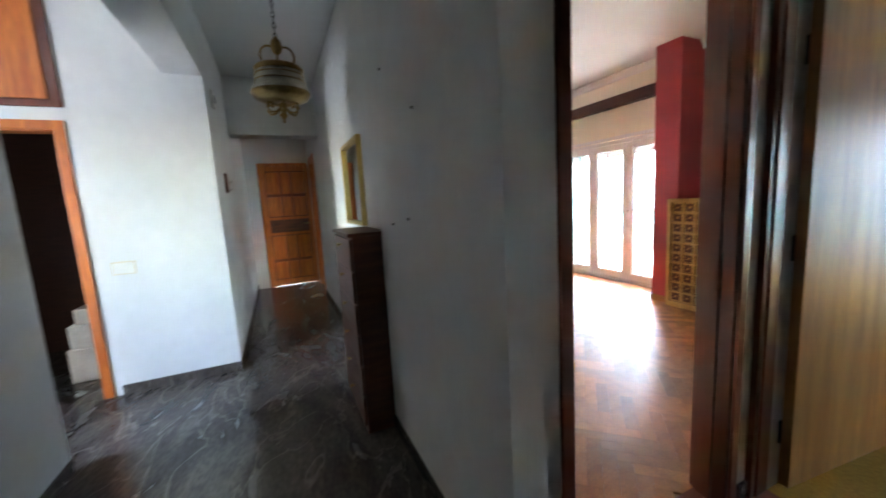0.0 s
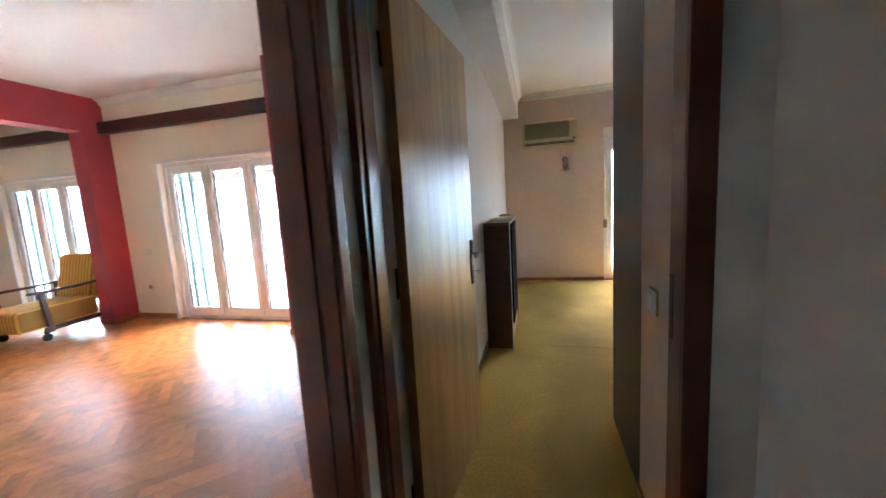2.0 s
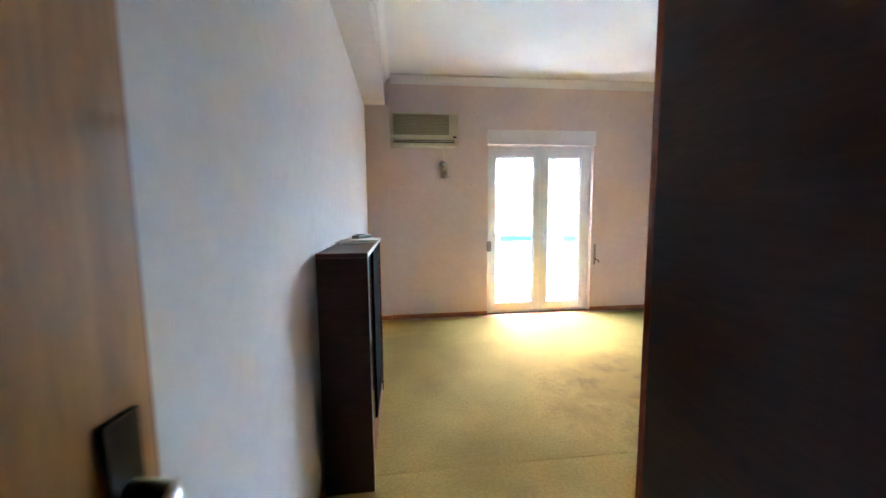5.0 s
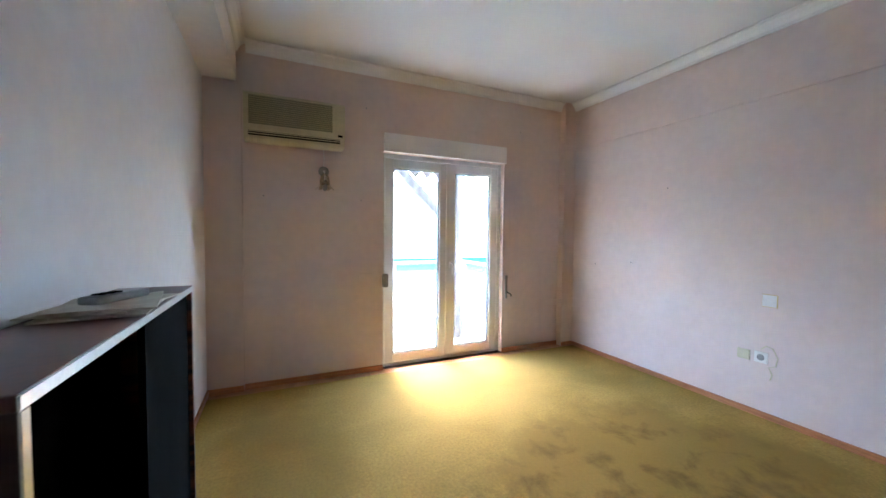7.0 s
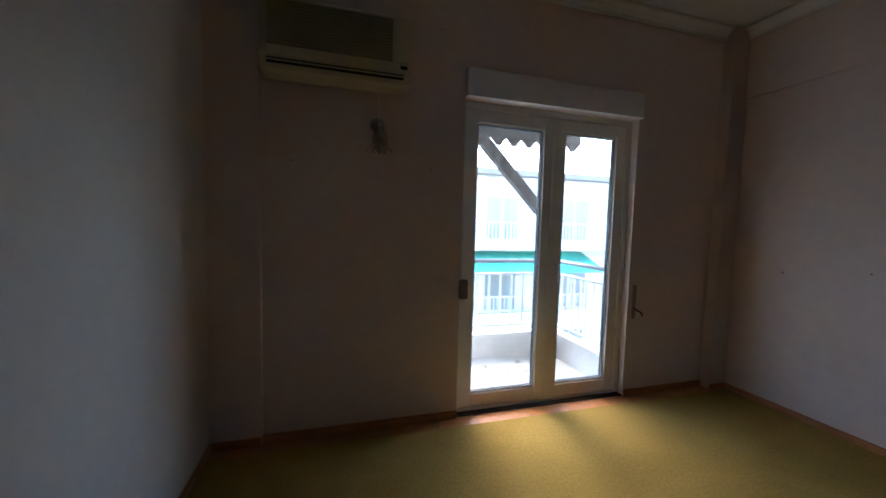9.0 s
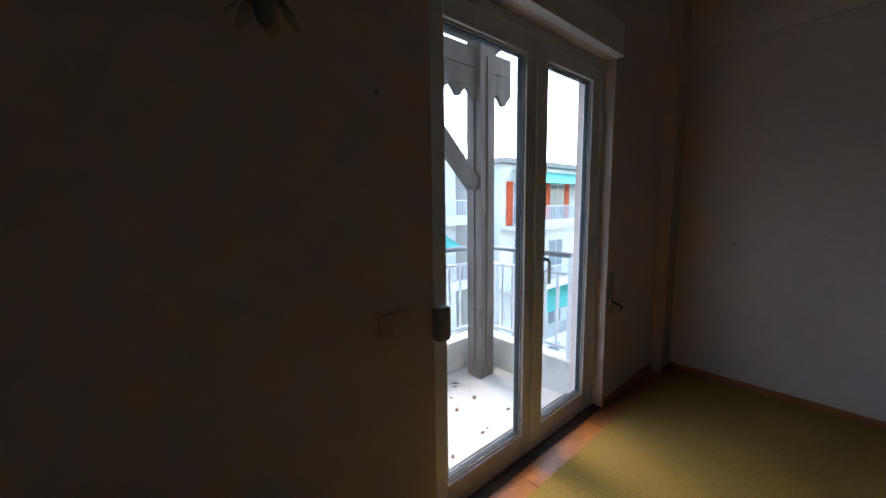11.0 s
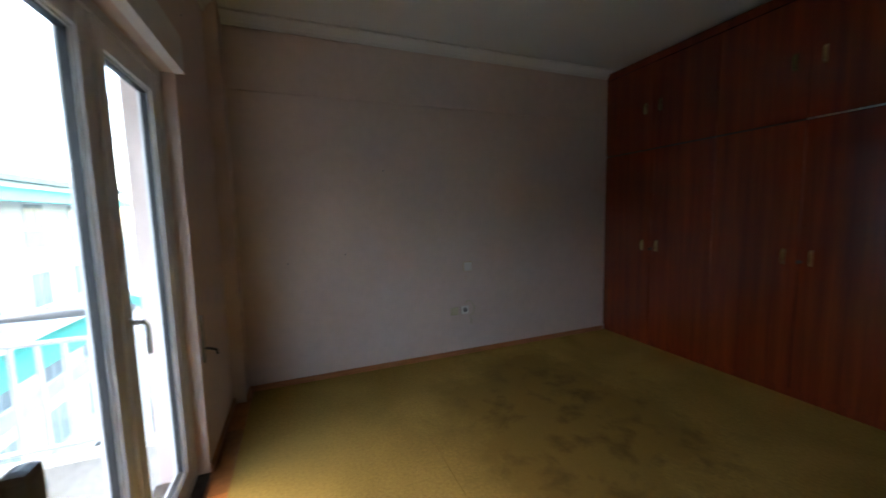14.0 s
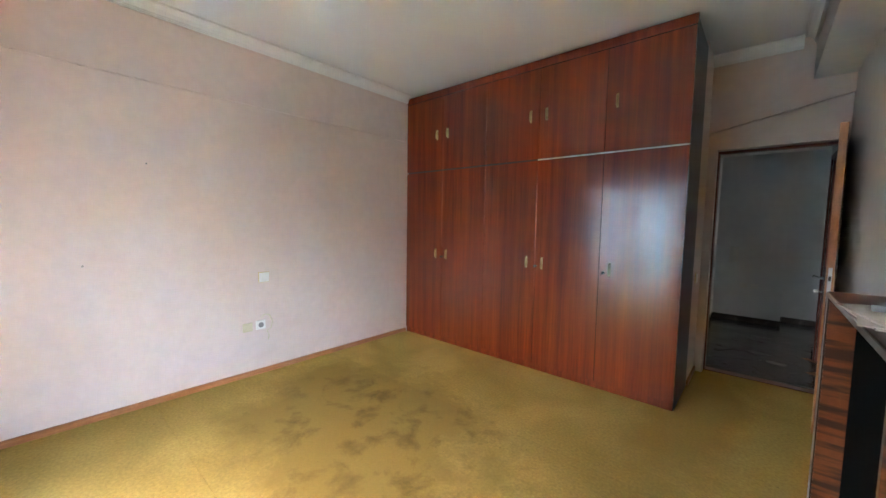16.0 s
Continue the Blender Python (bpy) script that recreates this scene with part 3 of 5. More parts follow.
for d in ((-4.84, -4.17, LW - 0.014, LW, 0, 0.07), (-5.45, -5.08, LW - 0.014, LW, 0, 0.07), (-4.84, -4.826, 2.22, LW - 0.014, 0, 0.07), (-5.08, -4.826, 2.206, 2.22, 0, 0.07), (-2.134, -1.84, 2.086, 2.10, 0, 0.07), (-2.134, -2.12, 2.10, LW, 0, 0.07), (-1.84, -0.27, LW - 0.014, LW, 0, 0.07)):
    baseboard(d)


# ---- door frames ----
def door_frame(name, axis, face0, face1, u0, u1, top, material, label, casing=0.075, faces=(True, True), sides=(True, True)):
    """A lining through a wall from face0 to face1, opening u0..u1, with casings standing 14 mm proud on each face."""
    root = thing(name, label, "door frame", kind="structure")

    def bx(nm, ua, ub, wa, wb, za, zb, bev=0.004):
        d = (wa, wb, ua, ub, za, zb) if axis == "x" else (ua, ub, wa, wb, za, zb)
        box_part(nm, d, material, root, bev)
    t = 0.03
    bx("jamb", u0, u0 + t, face0, face1, 0, top)
    bx("jamb", u1 - t, u1, face0, face1, 0, top)
    bx("head", u0 + t, u1 - t, face0, face1, top - t, top)
    mid = (face0 + face1) / 2
    bx("door_stop", u0 + t, u0 + t + 0.012, mid - 0.045, mid + 0.015, 0, top - t, 0.002)
    bx("door_stop", u1 - t - 0.012, u1 - t, mid - 0.045, mid + 0.015, 0, top - t, 0.002)
    for k, (w0, w1) in enumerate(((face0 - 0.016, face0 - 0.002), (face1 + 0.002, face1 + 0.016))):
        if not faces[k]:
            continue
        if sides[0]:
            bx("casing", u0 - casing + 0.02, u0 + 0.02, w0, w1, 0, top + casing - 0.02)
        if sides[1]:
            bx("casing", u1 - 0.02, u1 + casing - 0.02, w0, w1, 0, top + casing - 0.02)
        bx("casing", u0 + 0.02, u1 - 0.02, w0, w1, top - 0.02, top + casing - 0.02)
    return root


bf = thing("door_frame_bedroom", "glossy dark mahogany bedroom door frame", "door frame", kind="structure")
box_part("jamb", (-0.027, 0.004, -0.176, -0.095, 0, 2.062), FRAMEWOOD, bf, 0.004)
# black strip in the rebate paints the shadow gap beside the hinges
box_part("gap_shade", (-0.027, -0.004, -0.094, -0.03, 0, 2.062), BLACK, bf, 0.002, "black strip painted as the hinge shadow gap")
box_part("jamb", (0.793, 0.823, -0.192, -0.101, 0, 2.062), FRAMEWOOD, bf, 0.004)
box_part("head", (0.004, 0.793, -0.188, -0.101, 2.032, 2.062), FRAMEWOOD, bf, 0.003)
box_part("casing", (-0.030, -0.004, -0.206, -0.177, 0, 2.12), FRAMEWOOD, bf, 0.004)
box_part("casing", (0.792, 0.852, -0.208, -0.193, 0, 2.12), FRAMEWOOD, bf, 0.004)
box_part("casing", (-0.004, 0.792, -0.206, -0.192, 2.04, 2.12), FRAMEWOOD, bf, 0.004)
box_part("casing", (0.004, 0.803, -0.099, -0.085, 2.025, 2.049), FRAMEWOOD, bf, 0.003)
box_part("strike_plate", (0.7905, 0.7928, -0.135, -0.112, 0.93, 1.10), DARK_METAL, bf, 0.0, "dark steel strike plate")
lf = door_frame("door_frame_living", "x", -0.16, -0.03, -1.178, -0.315, 2.063, FRAMEWOOD, "glossy dark mahogany living room door frame", casing=0.045)
box_part("strike_plate", (-0.10, -0.075, -0.3485, -0.346, 0.88, 1.06), DARK_METAL, lf, 0.0, "dark steel strike plate")
door_frame("door_frame_dark_room", "x", -2.77, -2.65, -3.99, -3.17, 1.96, PINE, "orange pine door frame", casing=0.06)
door_frame("door_frame_corridor_end", "x", -6.17, -6.05, -2.07, -1.31, 2.05, PINE, "orange pine door frame", casing=0.05, sides=(True, False))
door_frame("door_frame_corridor_side", "y", -1.31, -1.19, -5.80, -5.02, 2.06, PINE, "orange pine door frame", casing=0.06)
structure("threshold_bedroom", [(0.004, 0.793, -0.185, -0.095, 0.0, 0.006)], FRAMEWOOD, "dark wooden door threshold", "threshold")


def lever_handle(parent, origin, out, along, mat_):
    """Back plate, lever and key; out and along are unit plan vectors."""
    o, n, a = Vector(origin), Vector(out), Vector(along)

    def slab(nm, c, half_a, half_z, depth, mt, lab=""):
        bm = bmesh.new()
        p, q = c - a * half_a, c + a * half_a + n * depth
        add_box(bm, p.x, q.x, p.y, q.y, c.z - half_z, c.z + half_z, 0.002)
        return part(nm, bm, mt, parent, lab)
    slab("back_plate", o, 0.018, 0.115, 0.007, mat_, "dark metal back plate")
    bm = bmesh.new()
    c = o + Vector((0, 0, 0.045))
    add_tube(bm, [c, c + n * 0.045, c + n * 0.055 + a * 0.012, c + n * 0.055 + a * 0.11], 0.009)
    part("lever", bm, STEEL, parent, "steel lever handle", True)
    bm = bmesh.new()
    c = o + Vector((0, 0, -0.045))
    add_tube(bm, [c, c + n * 0.03], 0.005)
    add_lathe(bm, [(0.004, -0.002), (0.012, -0.001), (0.012, 0.001), (0.004, 0.002)], tuple(c + n * 0.038), 12, "x" if abs(n.y) > 0.5 else "y")
    part("key", bm, STEEL, parent, "small steel key")


# bedroom door, open against the wall
bd = thing("bedroom_door", "open oak-veneered door with dark lever handle", "door")
box_part("leaf", (0.0, 0.775, -0.02, 0.02, 0.012, 2.03), LEAFWOOD, bd, 0.002)
box_part("edge_band", (0.7752, 0.779, -0.019, 0.019, 0.014, 2.028), EDGEWOOD, bd, 0.0, "orange solid wood edge")
box_part("lock_plate", (0.779, 0.7805, -0.009, 0.009, 0.90, 1.12), STEEL, bd, 0.0, "steel mortice lock plate")
box_part("latch_bolt", (0.7805, 0.79, -0.006, 0.006, 1.035, 1.065), DARK_METAL, bd, 0.001)
lever_handle(bd, (0.735, -0.02, 1.0), (0, -1, 0), (-1, 0, 0), DARK_METAL)
for z in (0.25, 1.05, 1.8):
    bm = bmesh.new()
    add_lathe(bm, [(0.007, -0.05), (0.008, -0.048), (0.008, 0.048), (0.004, 0.055)], (-0.004, 0.024, z), 10)
    part("hinge", bm, DARK_METAL, bd)
bd.matrix_basis = pose(0.025, -0.018, 0, 0, 0, 83.5)

# pine door at the corridor's end
pd = thing("panelled_door", "orange varnished pine door with raised panels", "door")
# darker pine leaf puts the shade of the panel grooves into colour
box_part("leaf", (-6.10, -6.06, -2.04, -1.34, 0.01, 2.02), PINE_SHADE, pd, 0.003)
for d in ((-2.04, -2.0, 0.01, 2.02), (-1.38, -1.34, 0.01, 2.02), (-1.78, -1.77, 0.12, 1.94), (-1.61, -1.60, 0.12, 1.94)):
    box_part("stile", (-6.06, -6.052, d[0], d[1], d[2], d[3]), PINE, pd, 0.002)
for z0, z1 in ((0.01, 0.11), (0.88, 0.92), (1.14, 1.18), (1.95, 2.02)):
    box_part("cross_rail", (-6.06, -6.053, -2.0, -1.38, z0, z1), PINE, pd, 0.002)
for y0, y1 in ((-1.99, -1.79), (-1.76, -1.62), (-1.59, -1.39)):
    for z0, z1 in ((0.13, 0.42), (0.47, 0.86), (1.20, 1.52), (1.57, 1.93)):
        bm = bmesh.new()
        add_box(bm, -6.06, -6.046, y0, y1, z0, z1, 0.008)
        part("raised_panel", bm, PINE, pd)
box_part("lock_rail", (-6.06, -6.05, -1.98, -1.40, 0.93, 1.13), DRESSWOOD, pd, 0.004, "darker carved lock rail")
bm = bmesh.new()
add_tube(bm, [(-6.06, -1.38, 1.06), (-6.0, -1.38, 1.06), (-6.0, -1.47, 1.06)], 0.009)
part("handle", bm, BRASS, pd, "brass lever handle", True)


# ---- wall plates ----
def wall_plate(name, centre, n, w, h, keys, label, mat_=None, rim=None, group=""):
    """A switch or socket plate on a wall whose inward normal is n; keys: rocker count, or 0 for a socket."""
    root = thing(name, label, "socket" if keys == 0 else "switch", group)
    c, nv = Vector(centre), Vector(n)
    a = Vector((-nv.y, nv.x, 0))

    def slab(nm, u, v, hw, hh, d0, d1, mt, bev=0.002):
        p = c + a * (u - hw) + nv * d0
        q = c + a * (u + hw) + nv * d1
        bm = bmesh.new()
        add_box(bm, p.x, q.x, p.y, q.y, c.z + v - hh, c.z + v + hh, bev)
        part(nm, bm, mt, root)
    if rim:
        slab("rim", 0, 0, w / 2 + 0.004, h / 2 + 0.004, 0, 0.006, rim)
    slab("plate", 0, 0, w / 2, h / 2, 0.0 if not rim else 0.006, 0.011, mat_ or PLASTIC)
    for k in range(keys):
        kw = (w - 0.024) / keys
        slab("rocker", -w / 2 + 0.012 + kw * (k + 0.5), 0, kw / 2 - 0.001, h / 2 - 0.012, 0.011, 0.015, mat_ or PLASTIC)
    if keys == 0:
        bm = bmesh.new()
        add_lathe(bm, [(0.023, 0.0), (0.023, 0.003), (0.019, 0.003), (0.018, 0.001)], (0, 0, 0), 18)
        bmesh.ops.transform(bm, matrix=Matrix.Translation(c + nv * 0.011) @ nv.to_track_quat("Z", "Y").to_matrix().to_4x4(), verts=bm.verts)
        part("well", bm, GREY, root)
    return root


wall_plate("light_switch", (3.745, 2.764, 0.86), (-1, 0, 0), 0.085, 0.085, 1, "white light switch with gilt rim on pink wall", rim=GOLD_TRIM)
wall_plate("wall_socket", (3.745, 2.80, 0.44), (-1, 0, 0), 0.08, 0.08, 0, "white wall socket on pink wall", group="sockets by the bed wall")
wall_plate("blank_plate", (3.745, 2.91, 0.435), (-1, 0, 0), 0.08, 0.075, 1, "yellowed blank wall plate", AC_PLASTIC)
bm = bmesh.new()
add_tube(bm, [(3.735, 2.80, 0.50), (3.733, 2.77, 0.53), (3.733, 2.73, 0.52), (3.735, 2.70, 0.46), (3.736, 2.71, 0.40), (3.735, 2.75, 0.38), (3.738, 2.73, 0.33), (3.735, 2.74, 0.29)], 0.0045, 6)
single("loose_cable", bm, AC_PLASTIC, "loose grey-white cable stub on the wall", "cable")
wall_plate("light_switch", (0.87, 0.29, 0.915), (-1, 0, 0), 0.085, 0.085, 1, "white light switch with gilt rim by the door", rim=GOLD_TRIM)
wall_plate("wall_socket", (0.0, 3.58, 0.46), (1, 0, 0), 0.085, 0.09, 0, "white wall socket on pale wall", rim=GREY)
wall_plate("light_switch", (1.27, 4.775, 0.90), (0, -1, 0), 0.115, 0.075, 3, "pink painted triple switch beside the balcony door", PINK)
wall_plate("light_switch", (-2.65, -2.95, 0.96), (1, 0, 0), 0.13, 0.085, 2, "double white switch with gilt rim in hall", rim=GOLD_TRIM)
wall_plate("light_switch", (-4.50, LW, 0.90), (0, -1, 0), 0.08, 0.08, 1, "cream switch on living room wall")
wall_plate("wall_socket", (-4.55, LW, 0.43), (0, -1, 0), 0.08, 0.08, 0, "cream socket on living room wall")
wall_plate("light_switch", (0.62, -2.65, 0.52), (0, 1, 0), 0.085, 0.07, 1, "white plate on hall wall", group="hall plates")
wall_plate("light_switch", (0.50, -2.65, 0.52), (0, 1, 0), 0.085, 0.07, 1, "white plate on hall wall", group="hall plates")
ic = thing("intercom", "white wall intercom with handset in hall", "intercom")
box_part("housing", (0.70, 0.80, -2.65, -2.615, 0.85, 1.07), PLASTIC, ic, 0.008)
box_part("handset", (0.755, 0.795, -2.615, -2.58, 0.83, 1.08), PLASTIC, ic, 0.01)
for p in ((1.279, 4.775, 2.467), (3.003, 4.775, 2.458), (0.42, 4.775, 1.62), (1.23, 4.775, 1.62)):
    bm = bmesh.new()
    add_lathe(bm, [(0.003, 0.0), (0.006, -0.001), (0.006, -0.003), (0.003, -0.005), (0.004, -0.008)], p, 10, "y")
    single("wall_plug", bm, GREY, "small grey screw plug in pink wall", "screw", "wall plugs")
for p in ((3.745, 3.55, 1.75), (3.745, 3.9, 1.05), (3.745, 4.35, 1.0)):
    bm = bmesh.new()
    add_lathe(bm, [(0.003, 0.0), (0.006, -0.002), (0.006, -0.006), (0.003, -0.012)], p, 8, "x")
    single("wall_plug", bm, GREY, "small grey screw plug in pink wall", "screw", "wall plugs")
for k, (x, z) in enumerate(((-1.02, 1.95), (-0.75, 1.25), (-0.98, 1.22), (-0.62, 1.68))):
    bm = bmesh.new()
    add_lathe(bm, [(0.003, 0.0), (0.007, -0.002), (0.006, -0.006), (0.003, -0.014)], (x, HC, z), 8, "y")
    single("wall_plug", bm, GREY, "small dark nail in the hall wall", "screw", "wall plugs")


# ---- balcony door of the bedroom ----
def glazed_leaf(root, x0, x1, yc, z0, z1, stile, rail, pane_name="pane", depth=0.06):
    """A upvc leaf: two stiles, two rails, inner bead, gasket, glass."""
    leaf = thing("leaf", "white plastic glazed leaf", "")
    leaf.parent = root
    del leaf["label"]
    y0, y1 = yc - depth / 2, yc + depth / 2
    bm = bmesh.new()
    add_box(bm, x0, x0 + stile, y0, y1, z0, z1, 0.006)
    add_box(bm, x1 - stile, x1, y0, y1, z0, z1, 0.006)
    add_box(bm, x0 + stile, x1 - stile, y0 + 0.001, y1 - 0.001, z0, z0 + rail, 0.006)
    add_box(bm, x0 + stile, x1 - stile, y0 + 0.001, y1 - 0.001, z1 - stile, z1, 0.006)
    part("leaf_frame", bm, UPVC, leaf)
    gx0, gx1, gz0, gz1 = x0 + stile, x1 - stile, z0 + rail, z1 - stile
    bm = bmesh.new()
    g = 0.012
    for d in ((gx0, gx0 + g, gz0, gz1), (gx1 - g, gx1, gz0, gz1), (gx0 + g, gx1 - g, gz0, gz0 + g), (gx0 + g, gx1 - g, gz1 - g, gz1)):
        add_box(bm, d[0], d[1], yc - 0.018, yc + 0.018, d[2], d[3])
    part("glazing_bead", bm, UPVC, leaf)
    bm = bmesh.new()
    g2 = 0.016
    for d in ((gx0 + g, gx0 + g2, gz0 + g, gz1 - g), (gx1 - g2, gx1 - g, gz0 + g, gz1 - g), (gx0 + g2, gx1 - g2, gz0 + g, gz0 + g2), (gx0 + g2, gx1 - g2, gz1 - g2, gz1 - g)):
        add_box(bm, d[0], d[1], yc - 0.013, yc + 0.013, d[2], d[3])
    part("gasket", bm, RUBBER, leaf)
    bm = bmesh.new()
    add_box(bm, gx0 + g, gx1 - g, yc - 0.004, yc + 0.004, gz0 + g, gz1 - g)
    p = part(pane_name, bm, GLASS, leaf, "clear glass pane")
    p.visible_shadow = False
    return leaf


def window_handle(root, x, y, z, side=1):
    bm = bmesh.new()
    add_box(bm, x - 0.014, x + 0.014, y - 0.008, y, z - 0.035, z + 0.035, 0.003)
    add_tube(bm, [(x, y - 0.006, z + 0.02), (x, y - 0.045, z + 0.02), (x + 0.004 * side, y - 0.052, z + 0.005), (x + 0.004 * side, y - 0.052, z - 0.10)], 0.009)
    part("handle", bm, UPVC, root, "white lever window handle", True)


bw = thing("window_1", "white plastic double balcony door, closed", "balcony door", kind="structure")
YB = 4.868
bm = bmesh.new()
add_box(bm, 1.442, 1.471, YB - 0.035, YB + 0.045, 0.0, 2.09, 0.004)
add_box(bm, 2.755, 2.798, YB - 0.035, YB + 0.045, 0.0, 2.09, 0.004)
add_box(bm, 1.471, 2.755, YB - 0.034, YB + 0.044, 2.045, 2.088, 0.004)
add_box(bm, 1.471, 2.755, YB - 0.034, YB + 0.044, -0.01, 0.02, 0.004)
part("window_frame", bm, UPVC, bw)
glazed_leaf(bw, 1.473, 2.142, YB, 0.022, 2.043, 0.083, 0.09)
glazed_leaf(bw, 2.148, 2.753, YB, 0.022, 2.043, 0.083, 0.09)
bm = bmesh.new()
add_box(bm, 2.128, 2.160, YB - 0.042, YB - 0.030, 0.03, 2.035, 0.004)
part("cover_strip", bm, UPVC, bw)
window_handle(bw, 2.185, YB - 0.032, 0.99)
structure("reveal_window", [(2.7985, 2.803, 4.776, 4.835, 0, 2.09)], PINK, "window reveal")
structure("sill_window", [(1.47, 2.80, 4.775, 5.02, -0.012, -0.002)], MARBLE, "stone door sill", "sill")
sb = thing("shutter_box", "off-white roller shutter box above balcony door", "shutter box")
box_part("cover", (1.445, 2.805, 4.735, 4.775, 2.095, 2.262), BOXPAINT, sb, 0.004)
box_part("lower_lip", (1.445, 2.805, 4.732, 4.78, 2.088, 2.098), BOXPAINT, sb, 0.002)
st = thing("shutter_strap_winder", "grey plastic shutter strap winder by the door", "strap winder")
box_part("winder_case", (1.428, 1.486, 4.728, 4.774, 0.80, 0.93), GREY, st, 0.018, "rounded grey case")
box_part("strap", (1.4455, 1.462, 4.828, 4.831, 0.86, 2.086), PAPER, st, 0.0, "woven beige strap")
ch = thing("crank_holder", "dark metal crank clip on pink wall", "crank")
box_part("bracket", (2.835, 2.862, 4.762, 4.775, 0.60, 0.86), GREY, ch, 0.003)
bm = bmesh.new()
add_tube(bm, [(2.85, 4.76, 0.68), (2.85, 4.73, 0.67), (2.875, 4.715, 0.655), (2.875, 4.71, 0.63)], 0.007)
part("hook", bm, DARK_METAL, ch, "curved dark metal hook", True)

# ---- air conditioner ----
ac = thing("air_conditioner", "aged cream split air conditioner on the wall", "air conditioner")
bm = bmesh.new()
add_prism(bm, [(4.774, 2.045), (4.774, 2.415), (4.635, 2.415), (4.615, 2.40), (4.612, 2.13), (4.64, 2.06), (4.665, 2.045)], "x", 0.288, 1.060)
part("casing", bm, AC_PLASTIC, ac)
box_part("intake_grille", (0.325, 0.955, 4.608, 4.613, 2.165, 2.385), AC_GRILLE, ac, 0.0, "dull khaki intake grille")
for k in range(14):
    z = 2.176 + k * 0.0158
    box_part("grille_bar", (0.328, 0.952, 4.603, 4.608, z, z + 0.005), GRILLE_BAR, ac, 0.0)
box_part("side_panel", (0.965, 1.045, 4.607, 4.613, 2.165, 2.385), AC_PLASTIC, ac, 0.003)
box_part("outlet_slot", (0.32, 1.02, 4.618, 4.64, 2.080, 2.118), BLACK, ac, 0.0, "dark air outlet")
for z in (2.090, 2.106):
    box_part("louvre", (0.322, 1.018, 4.610, 4.636, z, z + 0.005), AC_PLASTIC, ac, 0.001)
box_part("display", (1.0, 1.04, 4.612, 4.62, 2.13, 2.15), BLACK, ac, 0.001)

# ---- wall lamp under the air conditioner ----
wl = thing("wall_lamp", "small wall lamp with clear glass petals, unlit", "wall lamp")
bm = bmesh.new()
add_lathe(bm, [(0.045, 0), (0.045, -0.012), (0.03, -0.022), (0.012, -0.03)], (0.90, 4.775, 1.855), 20, "y")
part("wall_rose", bm, GREY, wl, "dull dark wall rose", True)
bm = bmesh.new()
add_tube(bm, [(0.90, 4.75, 1.855), (0.90, 4.70, 1.85), (0.90, 4.68, 1.80), (0.90, 4.68, 1.76)], 0.008)
part("arm", bm, STEEL, wl, smooth=True)
bm = bmesh.new()
add_lathe(bm, [(0.006, -0.055), (0.018, -0.04), (0.022, -0.015), (0.014, 0.02), (0.012, 0.04)], (0.90, 4.68, 1.73), 14)
part("bulb_holder", bm, GREY, wl, smooth=True)
bm = bmesh.new()
add_lathe(bm, [(0.016, 0.085), (0.036, 0.06), (0.044, 0.02), (0.040, -0.01), (0.038, -0.01), (0.042, 0.02), (0.034, 0.058), (0.014, 0.083)], (0.90, 4.68, 1.74), 20)
part("glass_cup", bm, LAMPGLASS, wl, "clear glass cup", True).visible_shadow = False
for q in range(6):
    a = math.pi * q / 3
    bm = bmesh.new()
    rows_ = []
    for r, z, w in ((0.036, 0.0, 0.010), (0.050, -0.022, 0.018), (0.066, -0.045, 0.016), (0.078, -0.052, 0.005)):
        rows_.append([bm.verts.new((0.90 + r * math.cos(a) - o * math.sin(a), 4.68 + r * math.sin(a) + o * math.cos(a), 1.74 + z + dz)) for o, dz in ((-w, 0), (0, 0.004), (w, 0), (w, -0.003), (0, 0.001), (-w, -0.003))])
    for p, q2 in zip(rows_, rows_[1:]):
        for k in range(6):
            bm.faces.new((p[k], p[(k + 1) % 6], q2[(k + 1) % 6], q2[k]))
    bm.faces.new(rows_[0])
    bm.faces.new(rows_[-1])
    bmesh.ops.recalc_face_normals(bm, faces=bm.faces)
    part("glass_petal", bm, LAMPGLASS, wl, smooth=True).visible_shadow = False
bm = bmesh.new()
add_tube(bm, [(0.90, 4.77, 2.045), (0.905, 4.768, 1.97), (0.90, 4.768, 1.90)], 0.004, 6)
part("cable", bm, PLASTIC, wl)

# ---- low dark cabinet by the pale wall ----
cb = thing("low_cabinet", "dark rosewood low cabinet with black open front", "cabinet")
X1, Y0, Y1, ZT = 0.236, 1.974, 2.976, 1.118
box_part("top", (0.016, X1, Y0, Y1, ZT - 0.022, ZT), DRESSWOOD, cb, 0.003, "red-brown rosewood top")
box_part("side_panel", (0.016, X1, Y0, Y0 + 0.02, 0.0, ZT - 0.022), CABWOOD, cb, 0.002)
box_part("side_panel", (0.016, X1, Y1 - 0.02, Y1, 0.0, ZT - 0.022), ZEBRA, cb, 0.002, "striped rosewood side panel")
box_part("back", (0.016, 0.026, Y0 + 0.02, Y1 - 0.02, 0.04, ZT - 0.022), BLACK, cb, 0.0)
box_part("side_lining", (0.027, X1 - 0.004, Y0 + 0.0205, Y0 + 0.025, 0.06, ZT - 0.024), ZEBRA, cb, 0.0, "striped rosewood inner lining")
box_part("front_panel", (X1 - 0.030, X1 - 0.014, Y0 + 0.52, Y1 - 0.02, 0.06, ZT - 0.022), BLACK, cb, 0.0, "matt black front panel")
box_part("plinth", (X1 - 0.03, X1 - 0.008, Y0 + 0.02, Y1 - 0.02, 0.0, 0.058), BASEWOOD, cb, 0.002)
